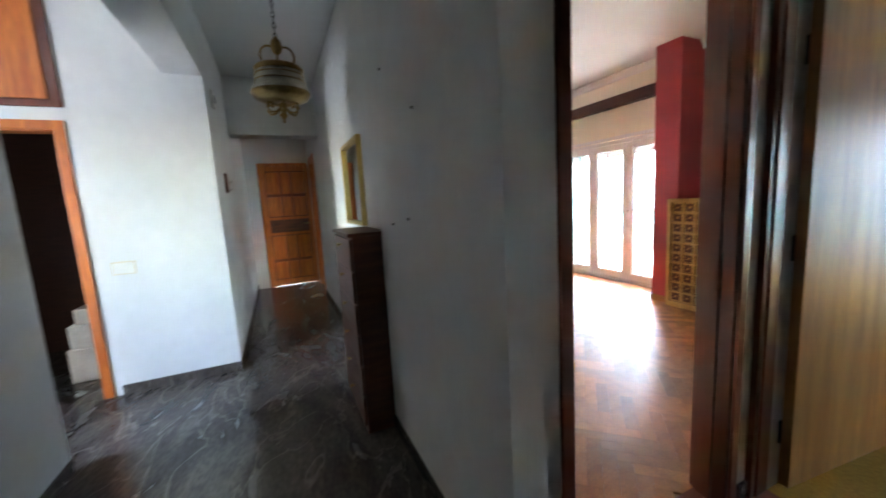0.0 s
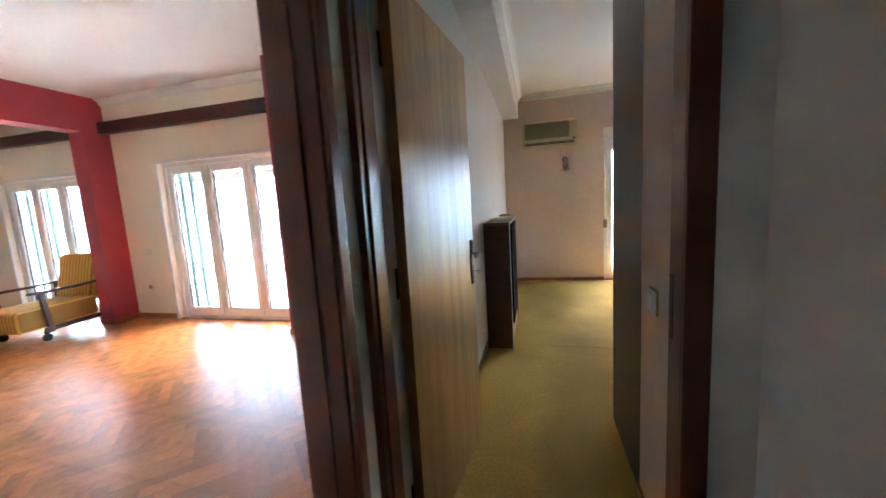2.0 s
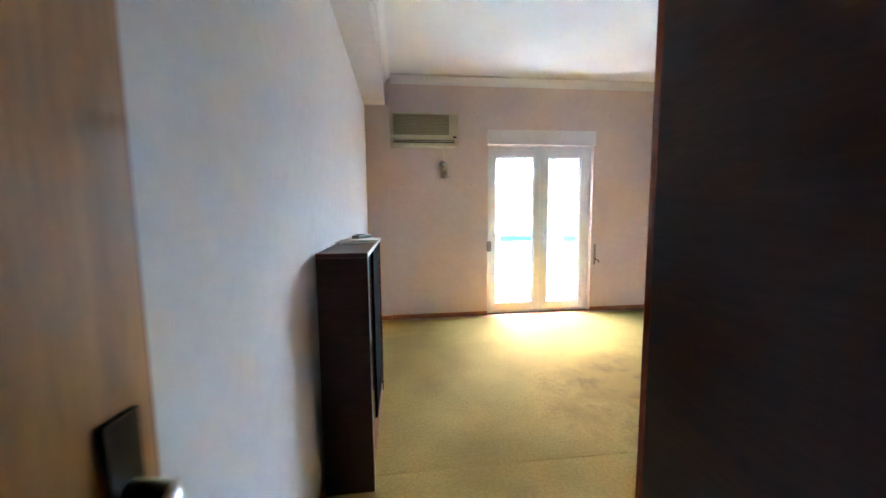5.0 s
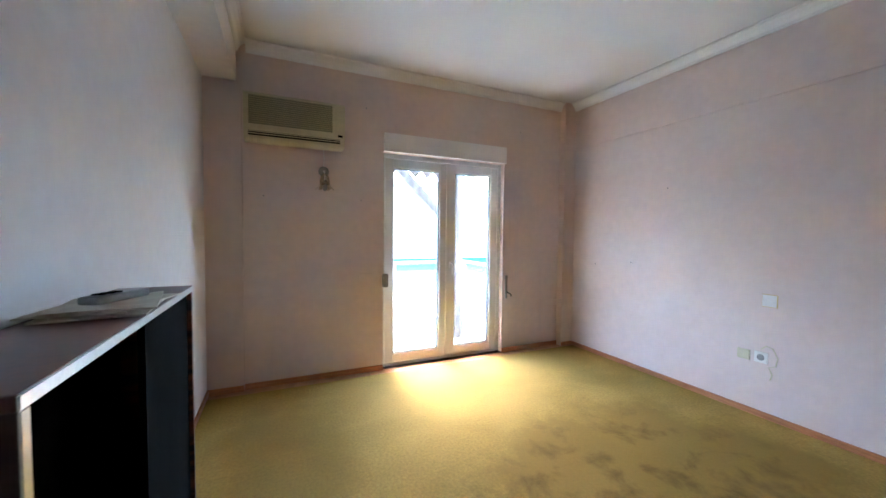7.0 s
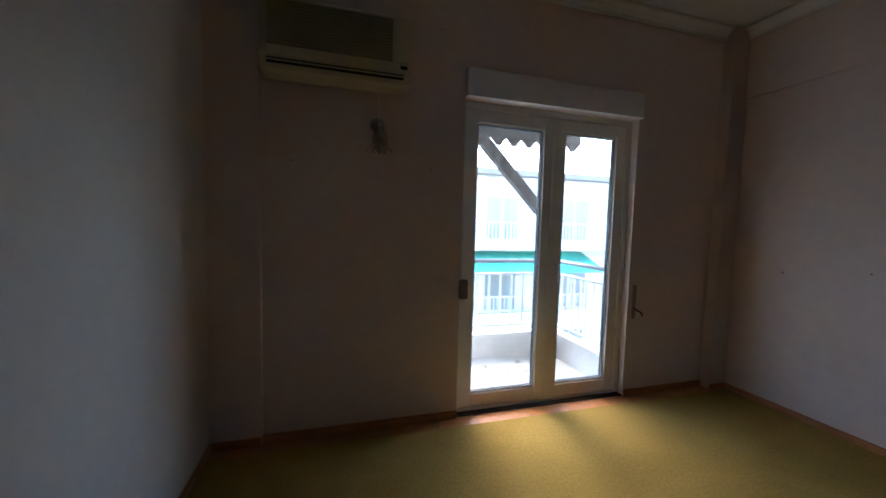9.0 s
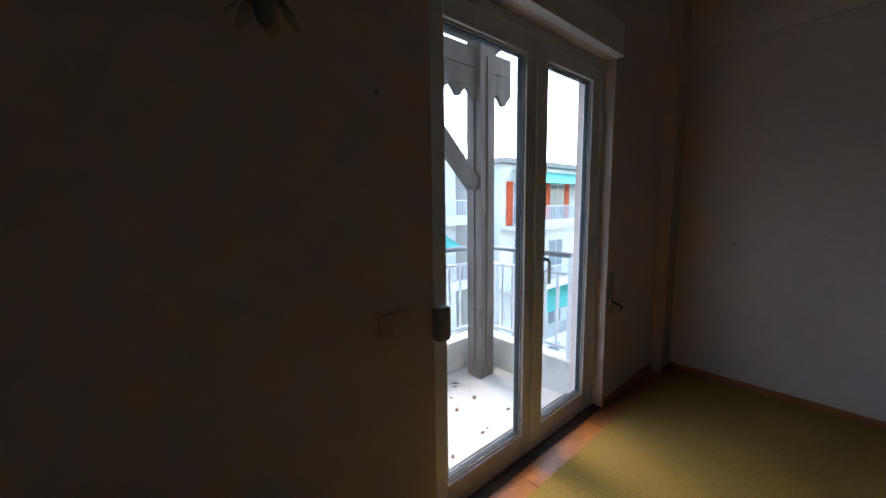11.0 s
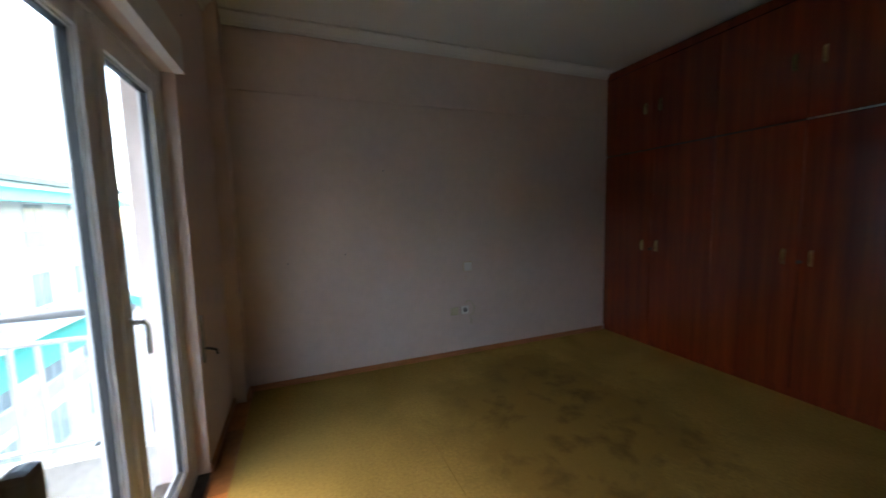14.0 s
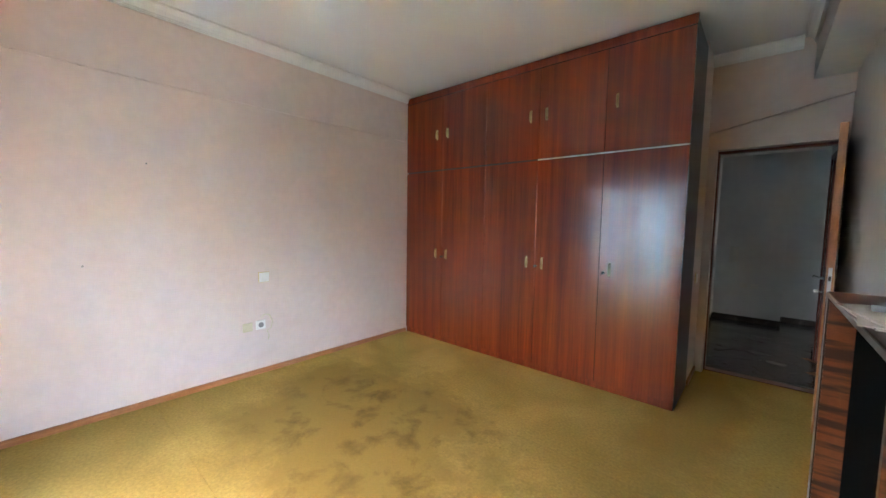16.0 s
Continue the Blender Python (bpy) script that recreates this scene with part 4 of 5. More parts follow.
box_part("edge_trim", (X1 + 0.0005, X1 + 0.004, Y0, Y1, ZT - 0.020, ZT - 0.002), STEEL, cb, 0.0, "pale edge strip")
box_part("edge_trim", (X1 + 0.0005, X1 + 0.004, Y0 + 0.001, Y0 + 0.018, 0.0, ZT - 0.022), STEEL, cb, 0.0, "pale edge strip")
np_ = thing("newspaper", "folded newsprint sheets on the cabinet", "newspaper")
for k, (r, dz) in enumerate(((4, 0.0), (-7, 0.006), (11, 0.011))):
    bm = bmesh.new()
    add_box(bm, -0.10, 0.10, -0.16, 0.16, 0, 0.004)
    bmesh.ops.subdivide_edges(bm, edges=bm.edges, cuts=5, use_grid_fill=True)
    for v in bm.verts:
        v.co.z += 0.004 * math.sin(9 * v.co.x + k) * math.cos(7 * v.co.y + k) * (0.5 + k)
    o = part("sheet", bm, PAPER, np_)
    o.matrix_basis = pose(0.135, 2.57, ZT + 0.003 + dz, 0, 0, r)
rc = thing("remote_control", "small dark grey remote control on newspaper", "remote control")
bm = bmesh.new()
add_box(bm, -0.024, 0.024, -0.075, 0.075, 0, 0.02, 0.007)
part("case", bm, GREY, rc)
for k in range(6):
    bm = bmesh.new()
    add_box(bm, -0.014 + 0.016 * (k % 2), -0.004 + 0.016 * (k % 2), -0.05 + 0.022 * (k // 2), -0.038 + 0.022 * (k // 2), 0.02, 0.023)
    part("button", bm, BLACK, rc)
rc.matrix_basis = pose(0.16, 2.52, ZT + 0.028, 0, 0, -25)

# ---- built-in wardrobe ----
wd = thing("wardrobe", "tall glossy mahogany built-in wardrobe with brass handles", "wardrobe")
WF, XW0, XW1, ZW = 1.05, 0.87, 3.742, 2.80
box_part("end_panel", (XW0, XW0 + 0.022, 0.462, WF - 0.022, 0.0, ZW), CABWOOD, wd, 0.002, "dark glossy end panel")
box_part("body", (XW0 + 0.022, XW1, 0.462, WF - 0.024, 0.062, ZW), CABWOOD, wd, 0.0)
box_part("plinth", (XW0 + 0.005, XW1, 0.5, WF - 0.012, 0.0, 0.06), WARDWOOD, wd, 0.002)
box_part("top_trim", (XW0 - 0.004, XW1, WF - 0.022, WF + 0.012, 2.745, 2.815), WARDWOOD, wd, 0.004)
DW = (XW1 - XW0) / 5
for k in range(5):
    a, b = XW0 + DW * k + 0.002, XW0 + DW * (k + 1) - 0.002
    for z0, z1, hz in ((0.064, 1.936, 1.01), (1.950, 2.742, 2.335)):
        dr = box_part("door", (a, b, WF - 0.020, WF, z0, z1), WARDWOOD, wd, 0.002)
        # handles meet in pairs: doors 1-2 and 3-4, the first stands alone
        hx = {0: b - 0.08, 1: b - 0.07, 2: a + 0.08, 3: b - 0.07, 4: a + 0.08}[k]
        bm = bmesh.new()
        L = 0.055
        add_box(bm, hx - 0.009, hx + 0.009, WF, WF + 0.004, hz - L, hz + L, 0.002)
        add_tube(bm, [(hx, WF + 0.003, hz - L * 0.8), (hx, WF + 0.022, hz - L * 0.75), (hx, WF + 0.024, hz), (hx, WF + 0.022, hz + L * 0.75), (hx, WF + 0.003, hz + L * 0.8)], 0.006)
        part("handle", bm, BRASS, dr, "aged brass bow handle", True)
        if z0 < 1 and k in (0, 1, 3):
            kx = hx + (0.045 if k == 0 else 0.06)
            bm = bmesh.new()
            add_lathe(bm, [(0.012, 0.0), (0.012, 0.003), (0.005, 0.004), (0.004, 0.02)], (kx, WF, hz - 0.03), 12, "y")
            add_lathe(bm, [(0.004, -0.002), (0.013, -0.001), (0.013, 0.001), (0.004, 0.002)], (kx, WF + 0.03, hz - 0.03), 12, "x")
            part("key", bm, DARK_METAL, dr, "small dark key in lock")
box_part("divider_strip", (XW0, XW0 + DW * 2, WF - 0.004, WF + 0.003, 1.938, 1.948), STEEL, wd, 0.0, "pale strip between upper and lower doors")

# ---- living room: terrace doors ----
def terrace_doors(name, x0, x1, top, label):
    root = thing(name, label, "terrace door", kind="structure")
    yc = LW + 0.09
    bm = bmesh.new()
    add_box(bm, x0, x0 + 0.05, yc - 0.04, yc + 0.05, 0, top, 0.004)
    add_box(bm, x1 - 0.05, x1, yc - 0.04, yc + 0.05, 0, top, 0.004)
    add_box(bm, x0 + 0.05, x1 - 0.05, yc - 0.039, yc + 0.049, top - 0.05, top, 0.004)
    add_box(bm, x0 + 0.05, x1 - 0.05, yc - 0.039, yc + 0.049, -0.01, 0.03, 0.004)
    part("window_frame", bm, UPVC, root)
    w = (x1 - x0 - 0.10) / 3
    for k in range(3):
        a = x0 + 0.05 + w * k
        glazed_leaf(root, a + 0.002, a + w - 0.002, yc, 0.032, top - 0.052, 0.07, 0.09)
    window_handle(root, x0 + 0.05 + 2 * w + 0.03, yc - 0.03, 1.0)
    return root


def shutter_edge(x0, x1, z1):
    """Folded dark green louvred shutter standing open outside the glass."""
    root = thing("louvred_shutter", "dark green louvred shutter folded outside the window", "shutter")
    y0 = 2.74
    box_part("stile", (x0, x0 + 0.03, y0, y0 + 0.04, 0.02, z1), AWNDARK, root, 0.002)
    box_part("stile", (x1 - 0.03, x1, y0, y0 + 0.04, 0.02, z1), AWNDARK, root, 0.002)
    n = 30
    for k in range(n):
        z = 0.05 + (z1 - 0.1) * k / n
        bm = bmesh.new()
        add_beam(bm, (x0 + 0.03, y0 + 0.02, z), (x1 - 0.03, y0 + 0.02, z), 0.03, 0.012)
        part("slat", bm, AWNDARK, root)


AWNDARK = mat("dark_green_paint", (0.02, 0.07, 0.05), 0.5, grain=0.1)
terrace_doors("window_2", -4.13, -2.20, 2.01, "white plastic three-leaf terrace door, closed")
terrace_doors("window_3", -7.15, -5.45, 1.97, "white plastic three-leaf terrace door, closed")
shutter_edge(-4.10, -3.90, 1.95)
shutter_edge(-7.10, -6.62, 1.9)
for a, b, t in ((-4.13, -2.20, 2.01), (-7.15, -5.45, 1.97)):
    bm = bmesh.new()
    add_box(bm, a - 0.045, a, LW - 0.016, LW - 0.002, 0, t + 0.045, 0.003)
    add_box(bm, a, b, LW - 0.016, LW - 0.002, t, t + 0.045, 0.003)
    add_box(bm, b, b + 0.045, LW - 0.016, LW - 0.002, 0, t + 0.045, 0.003)
    single("trim_window", bm, UPVC, "white trim round the terrace door", "trim", kind="structure")

# ceiling rosette
bm = bmesh.new()
ring = []
for rr, zz in ((0.05, -0.045), (0.13, -0.05), (0.20, -0.03), (0.27, -0.035), (0.33, -0.012), (0.36, 0.0)):
    row = []
    for k in range(48):
        a = 2 * math.pi * k / 48
        lobe = 1 + 0.13 * math.cos(8 * a) * (rr / 0.36)
        row.append(bm.verts.new((-2.35 + rr * lobe * math.cos(a), 0.66 + rr * lobe * math.sin(a), H + zz - (0.008 * math.cos(16 * a) if zz else 0))))
    ring.append(row)
for a, b in zip(ring, ring[1:]):
    for k in range(48):
        bm.faces.new((a[k], a[(k + 1) % 48], b[(k + 1) % 48], b[k]))
bm.faces.new(ring[0])
bmesh.ops.recalc_face_normals(bm, faces=bm.faces)
single("ceiling_rosette", bm, PLASTER, "white lobed plaster ceiling rosette", "rosette", smooth=True)
bm = bmesh.new()
add_lathe(bm, [(0.02, 0), (0.03, -0.02), (0.012, -0.05), (0.006, -0.09)], (-2.35, 0.66, H - 0.05), 14)
single("ceiling_hook", bm, BRASS, "small brass ceiling hook in the rosette", "hook", smooth=True)

# lattice screen leaning by the red column
ls = thing("lattice_screen", "pine fretwork screen standing by red column", "screen")
SX0, SX1, SY0, SY1, SZ = -1.895, -1.44, 2.015, 2.055, 1.19
box_part("backing", (SX0 + 0.03, SX1 - 0.03, SY1 - 0.006, SY1 - 0.002, 0.05, SZ - 0.03), LATT_BACK, ls, 0.0)
for d in ((SX0, SX0 + 0.04, 0.0, SZ), (SX1 - 0.04, SX1, 0.0, SZ), (SX0 + 0.04, SX1 - 0.04, SZ - 0.04, SZ), (SX0 + 0.04, SX1 - 0.04, 0.0, 0.06)):
    box_part("frame_bar", (d[0], d[1], SY0, SY1, d[2], d[3]), LATTICE, ls, 0.003)
cw, chh = (SX1 - SX0 - 0.08) / 3, (SZ - 0.10) / 10
for i in range(1, 3):
    box_part("lattice_bar", (SX0 + 0.04 + cw * i - 0.008, SX0 + 0.04 + cw * i + 0.008, SY0 + 0.006, SY1 - 0.008, 0.06, SZ - 0.04), LATTICE, ls, 0.0)
for j in range(1, 10):
    box_part("lattice_bar", (SX0 + 0.04, SX1 - 0.04, SY0 + 0.008, SY1 - 0.008, 0.06 + chh * j - 0.008, 0.06 + chh * j + 0.008), LATTICE, ls, 0.0)
bm = bmesh.new()
for k in range(8):
    a = math.pi * k / 4
    r = 0.047 if k % 2 == 0 else 0.055
    c, s = math.cos(a), math.sin(a)
    pts = [(c * 0.012, s * 0.012), (c * r * 0.6 - s * 0.013, s * r * 0.6 + c * 0.013), (c * r, s * r), (c * r * 0.6 + s * 0.013, s * r * 0.6 - c * 0.013)]
    add_prism(bm, pts, "y", 0.0, 0.012)
flower = mesh_of("fret_flower", bm, LATT_DARK)
for i in range(3):
    for j in range(10):
        o = new("fret_flower", flower)
        o.parent = ls
        o.location = (SX0 + 0.04 + cw * (i + 0.5), SY0 + 0.012, 0.06 + chh * (j + 0.5))

# armchair
arm = thing("armchair", "mustard striped reclining armchair with dark wooden arms", "armchair")


def cushion(name, dims, bev, rot=None):
    bm = bmesh.new()
    add_box(bm, *dims)
    bmesh.ops.bevel(bm, geom=list(bm.edges), offset=bev, segments=4, affect="EDGES", profile=0.5)
    if rot:
        bmesh.ops.transform(bm, matrix=rot, verts=bm.verts)
    return part(name, bm, YELLOW, arm, smooth=True)


cushion("seat", (-0.29, 0.29, -0.58, 0.28, 0.15, 0.40), 0.05)
cushion("backrest", (-0.27, 0.27, -0.07, 0.09, 0.0, 0.62), 0.06, pose(0, 0.26, 0.33, -14, 0, 0))
for s in (-1, 1):
    bm = bmesh.new()
    add_prism(bm, [(-0.46, 0.565), (-0.44, 0.59), (0.0, 0.585), (0.36, 0.60), (0.38, 0.58), (0.0, 0.555), (-0.44, 0.56)], "x", s * 0.32 - 0.03, s * 0.32 + 0.03)
    part("armrest", bm, VALWOOD, arm, "dark wooden armrest")
    bm = bmesh.new()
    add_beam(bm, (s * 0.32, -0.30, 0.10), (s * 0.32, -0.34, 0.56), 0.035, 0.05)
    part("arm_post", bm, VALWOOD, arm, "dark wooden post")
    bm = bmesh.new()
    add_beam(bm, (s * 0.32, 0.28, 0.10), (s * 0.32, 0.30, 0.57), 0.035, 0.05)
    part("arm_post", bm, VALWOOD, arm, "dark wooden post")
    bm = bmesh.new()
    add_beam(bm, (s * 0.32, -0.36, 0.14), (s * 0.32, 0.34, 0.14), 0.03, 0.05)
    part("side_rail", bm, VALWOOD, arm)
    for y in (-0.34, 0.30):
        bm = bmesh.new()
        add_lathe(bm, [(0.012, -0.02), (0.042, -0.018), (0.045, 0), (0.042, 0.018), (0.012, 0.02)], (s * 0.30, y, 0.045), 18, "x")
        add_beam(bm, (s * 0.30, y, 0.06), (s * 0.30, y, 0.13), 0.03, 0.03)
        part("caster", bm, DARK_METAL, arm, "dark caster wheel")
arm.matrix_basis = pose(-5.37, 1.93, 0, 0, 0, 8)

# ---- hall things ----
dr_ = thing("shoe_cabinet", "narrow dark wooden shoe cabinet with five flaps", "cabinet")
DX0, DX1, DY0, DY1, DZ = -1.80, -1.246, -1.55, -1.326, 1.17
box_part("top", (DX0 - 0.006, DX1 + 0.006, DY0 - 0.006, DY1, DZ - 0.02, DZ), DRESSWOOD, dr_, 0.003)
box_part("body", (DX0, DX1, DY0 + 0.016, DY1, 0.0, DZ - 0.02), DRESSWOOD, dr_, 0.002)
for k in range(6):
    z0 = 0.05 + k * 0.182
    fl = box_part("flap", (DX0 + 0.004, DX1 - 0.004, DY0, DY0 + 0.015, z0, z0 + 0.176), DRESSWOOD, dr_, 0.003)
    bm = bmesh.new()
    add_lathe(bm, [(0.006, 0), (0.006, -0.012), (0.013, -0.02), (0.009, -0.026)], ((DX0 + DX1) / 2, DY0, z0 + 0.13), 12, "y")
    part("knob", bm, BRASS, fl, "brass knob")
mi = thing("wall_mirror", "gilt framed mirror on the hall wall", "mirror")
MX0, MX1, MZ0, MZ1 = -2.46, -1.815, 1.172, 1.80
box_part("glass", (MX0 + 0.02, MX1 - 0.02, -1.322, -1.317, MZ0 + 0.02, MZ1 - 0.02), MIRROR, mi, 0.0, "silvered mirror glass")
for d in ((MX0, MX0 + 0.03, MZ0, MZ1), (MX1 - 0.03, MX1, MZ0, MZ1), (MX0 + 0.03, MX1 - 0.03, MZ1 - 0.03, MZ1), (MX0 + 0.03, MX1 - 0.03, MZ0, MZ0 + 0.03)):
    box_part("frame_bar", (d[0], d[1], -1.345, -1.31, d[2], d[3]), GOLD_TRIM, mi, 0.006)

# pendant lamp: brass gallery with a banded glass drum
pl = thing("pendant_lamp", "brass pendant lamp with banded glass drum, unlit", "pendant lamp")
PX, PY = -1.918, -1.775
bm = bmesh.new()
add_lathe(bm, [(0.05, 0), (0.05, -0.015), (0.02, -0.04)], (PX, PY, H), 20)
part("ceiling_cup", bm, BRASS, pl, smooth=True)
zc = H + 0.02
link = bmesh.new()
k = 0
while zc > 2.47:
    pts = []
    for q in range(9):
        a = 2 * math.pi * q / 8
        u, v = 0.009 * math.cos(a), 0.020 * math.sin(a)
        pts.append((PX + (u if k % 2 else 0), PY + (0 if k % 2 else u), zc - 0.018 + v))
    add_tube(link, pts, 0.003, 5)
    zc -= 0.032
    k += 1
part("chain", link, DARK_METAL, pl, "dark chain")
bm = bmesh.new()
add_lathe(bm, [(0.008, 0.06), (0.03, 0.03), (0.038, 0.0), (0.03, -0.03), (0.012, -0.05)], (PX, PY, 2.405), 18)
part("knop", bm, BRASS, pl, smooth=True)
for s in (-1, 1):
    bm = bmesh.new()
    add_tube(bm, [(PX + 0.0, PY + s * (0.05 + 0.05 * math.cos(2 * math.pi * q / 16)), 2.345 + 0.062 * math.sin(2 * math.pi * q / 16)) for q in range(17)], 0.006, 7)
    part("scroll", bm, BRASS, pl, "brass scroll ring", True)
bm = bmesh.new()
add_lathe(bm, [(0.02, 0.02), (0.135, 0.015), (0.15, 0.0), (0.145, -0.02), (0.02, -0.018)], (PX, PY, 2.265), 36)
part("upper_ring", bm, BRASS, pl, smooth=True)
bm = bmesh.new()
add_lathe(bm, [(0.138, 0.0), (0.150, -0.04), (0.148, -0.075), (0.160, -0.085), (0.178, -0.12), (0.176, -0.13), (0.172, -0.125), (0.155, -0.088), (0.143, -0.075), (0.145, -0.04), (0.134, 0.0)], (PX, PY, 2.245), 36)
part("glass_drum", bm, FROSTED, pl, "frosted banded glass drum", True)
for z, r in ((2.222, 0.149), (2.185, 0.152)):
    bm = bmesh.new()
    add_lathe(bm, [(r - 0.002, -0.003), (r + 0.002, -0.003), (r + 0.002, 0.003), (r - 0.002, 0.003)], (PX, PY, z), 36)
    part("gilt_band", bm, BRASS, pl)
bm = bmesh.new()
add_lathe(bm, [(0.178, 0.008), (0.182, 0.0), (0.16, -0.03), (0.10, -0.055), (0.03, -0.06), (0.02, -0.05)], (PX, PY, 2.115), 36)
part("lower_bowl", bm, BRASS, pl, smooth=True)
for q in range(6):
    a = math.pi * q / 3
    cx, cy = math.cos(a), math.sin(a)
    bm = bmesh.new()
    add_tube(bm, [(PX + cx * r, PY + cy * r, z) for r, z in ((0.02, 2.03), (0.05, 2.0), (0.085, 1.995), (0.105, 2.02), (0.10, 2.05), (0.075, 2.055), (0.065, 2.04))], 0.007, 6)
    part("scroll_arm", bm, BRASS, pl, smooth=True)
bm = bmesh.new()
add_lathe(bm, [(0.02, 2.07), (0.026, 2.03), (0.018, 2.0), (0.026, 1.985), (0.014, 1.965), (0.008, 1.955), (0.011, 1.948), (0.003, 1.935)], (PX, PY, 0), 16)
part("finial", bm, BRASS, pl, smooth=True)

for ob in pl.children:
    if not ob.name.startswith("ceiling_cup"):
        ob.location.z = -0.06

# cupboard over the dark doorway
cu = thing("high_cupboard", "orange-brown wooden cupboard above the doorway", "cupboard")
box_part("frame", (-2.648, -2.63, -4.28, -3.12, 2.085, 2.80), FRAMEWOOD, cu, 0.003)
for a, b in ((-4.22, -3.71), (-3.69, -3.18)):
    box_part("door", (-2.63, -2.612, a, b, 2.13, 2.76), PINE, cu, 0.006)
bx = thing("wall_thermostat", "small pale wall thermostat high in corridor", "thermostat")
box_part("case", (-3.02, -2.92, -2.288, -2.262, 2.20, 2.34), PLASTIC, bx, 0.006)
box_part("dial", (-2.99, -2.95, -2.262, -2.255, 2.24, 2.30), GREY, bx, 0.003)
kr = thing("key_rack", "small carved red-brown wall key rack", "key rack")
box_part("board", (-3.30, -3.20, -2.288, -2.27, 1.50, 1.68), DRESSWOOD, kr, 0.006)
for z in (1.53, 1.60):
    bm = bmesh.new()
    add_tube(bm, [(-3.25, -2.27, z), (-3.25, -2.24, z - 0.005), (-3.25, -2.235, z + 0.012)], 0.004, 6)
    part("hook", bm, STEEL, kr)
for k, (w, z0, z1) in enumerate(((0.30, 0.0, 0.28), (0.26, 0.28, 0.47), (0.18, 0.47, 0.60))):
    bm = bmesh.new()
    add_box(bm, -3.25 - w / 2, -3.25 + w / 2, -3.40 - w / 2, -3.40 + w / 2, z0, z1, 0.008)
    single("cardboard_box", bm, PAPER, "pale cardboard box stacked in unlit room", "box", "boxes stacked in the unlit room")
vg = thing("wall_vent", "oval white plaster wall vent in hall", "vent")
bm = bmesh.new()
add_lathe(bm, [(0.10, 0), (0.10, -0.008), (0.08, -0.016), (0.078, -0.008), (0.02, -0.006)], (-1.38, -1.31, 2.25), 24, "y")
part("rim", bm, PLASTER, vg, smooth=True)

# ---- outside: balcony, terrace, neighbours ----
structure("balcony_floor", [(-0.13, 2.95, 5.0, 5.95, -0.25, -0.045), (-9.12, -0.13, 2.72, 5.95, -0.25, -0.045)], CONCRETE, "pale weathered balcony floor", "balcony")
structure("parapet_front", [(-9.12, 2.95, 5.83, 5.95, -0.045, 0.20)], CONCRETE, "low concrete balcony parapet", "parapet")
structure("parapet_side", [(2.83, 2.95, 5.0, 5.83, -0.045, 0.20)], CONCRETE, "low concrete balcony parapet", "parapet")
for k in range(46):
    x, y = 0.2 + 2.4 * random.random(), 5.1 + 0.6 * random.random()
    bm = bmesh.new()
    r = 0.006 + 0.012 * random.random()
    a = random.random() * 6.28
    add_prism(bm, [(x + r * 1.6 * math.cos(a), y + r * 1.6 * math.sin(a)), (x + r * math.cos(a + 1.4), y + r * math.sin(a + 1.4)), (x + r * 1.5 * math.cos(a + 3.1), y + r * 1.5 * math.sin(a + 3.1)), (x + r * 0.7 * math.cos(a + 4.7), y + r * 0.7 * math.sin(a + 4.7))], "z", -0.045, -0.042)
    single("dry_leaf", bm, LATT_DARK, "small dry brown leaf on balcony floor", "leaf", "dry leaves on the balcony")


def railing(name, a, b, n):
    root = thing(name, "white painted metal balcony railing", "railing")
    a, b = Vector(a), Vector(b)
    up = Vector((0, 0, 1))
    for z, r, nm, m in ((0.93, 0.020, "top_rail", GREYRAIL), (0.80, 0.013, "rail", RAILPAINT), (0.27, 0.013, "rail", RAILPAINT)):
        bm = bmesh.new()
        add_tube(bm, [a + up * z, b + up * z], r, 8)
        part(nm, bm, m, root, smooth=True)
    bm = bmesh.new()
    add_beam(bm, (0, 0, 0.27), (0, 0, 0.80), 0.018, 0.018)
    bal = mesh_of("baluster", bm, RAILPAINT)
    for k in range(n + 1):
        o = new("baluster", bal)
        o.parent = root
        o.location = a.lerp(b, k / n)
        if k % 8 == 0:
            bm = bmesh.new()
            p = a.lerp(b, k / n)
            add_beam(bm, (p.x, p.y, 0.20), (p.x, p.y, 0.93), 0.028, 0.028)
            part("post", bm, RAILPAINT, root)


railing("balcony_railing", (-0.1, 5.89, 0), (2.89, 5.89, 0), 24)
railing("balcony_railing", (2.89, 5.06, 0), (2.89, 5.85, 0), 8)
railing("balcony_railing", (-9.0, 5.89, 0), (-0.3, 5.89, 0), 64)

# timber canopy over the balcony
cn = thing("balcony_canopy", "weathered brown timber canopy over the balcony", "canopy")
bm = bmesh.new()
add_box(bm, 2.57, 2.72, 5.60, 5.74, -0.045, 2.42, 0.006)
add_box(bm, 2.63, 2.66, 5.588, 5.60, 0.06, 2.30, 0.003)
add_box(bm, 2.558, 2.57, 5.655, 5.685, 0.06, 2.30, 0.003)
part("post", bm, WEATHERED, cn)
bm = bmesh.new()
add_beam(bm, (2.56, 5.66, 1.42), (1.86, 5.66, 2.12), 0.07, 0.10)
part("brace", bm, WEATHERED, cn)
for z in (2.09, 2.225):
    box_part("fascia_board", (-0.2, 2.95, 5.64, 5.68, z, z + 0.13), WEATHERED, cn, 0.004)
for k in range(20):
    x0 = -0.2 + k * 0.1575
    bm = bmesh.new()
    pts = [(x0, 2.09)] + [(x0 + 0.1575 * q / 8, 2.085 - 0.05 * abs(math.sin(math.pi * q / 8)) - (0.02 if 2 < q < 6 else 0)) for q in range(9)] + [(x0 + 0.1575, 2.09)]
    add_prism(bm, pts, "y", 5.645, 5.675)
    part("scallop", bm, WEATHERED, cn)
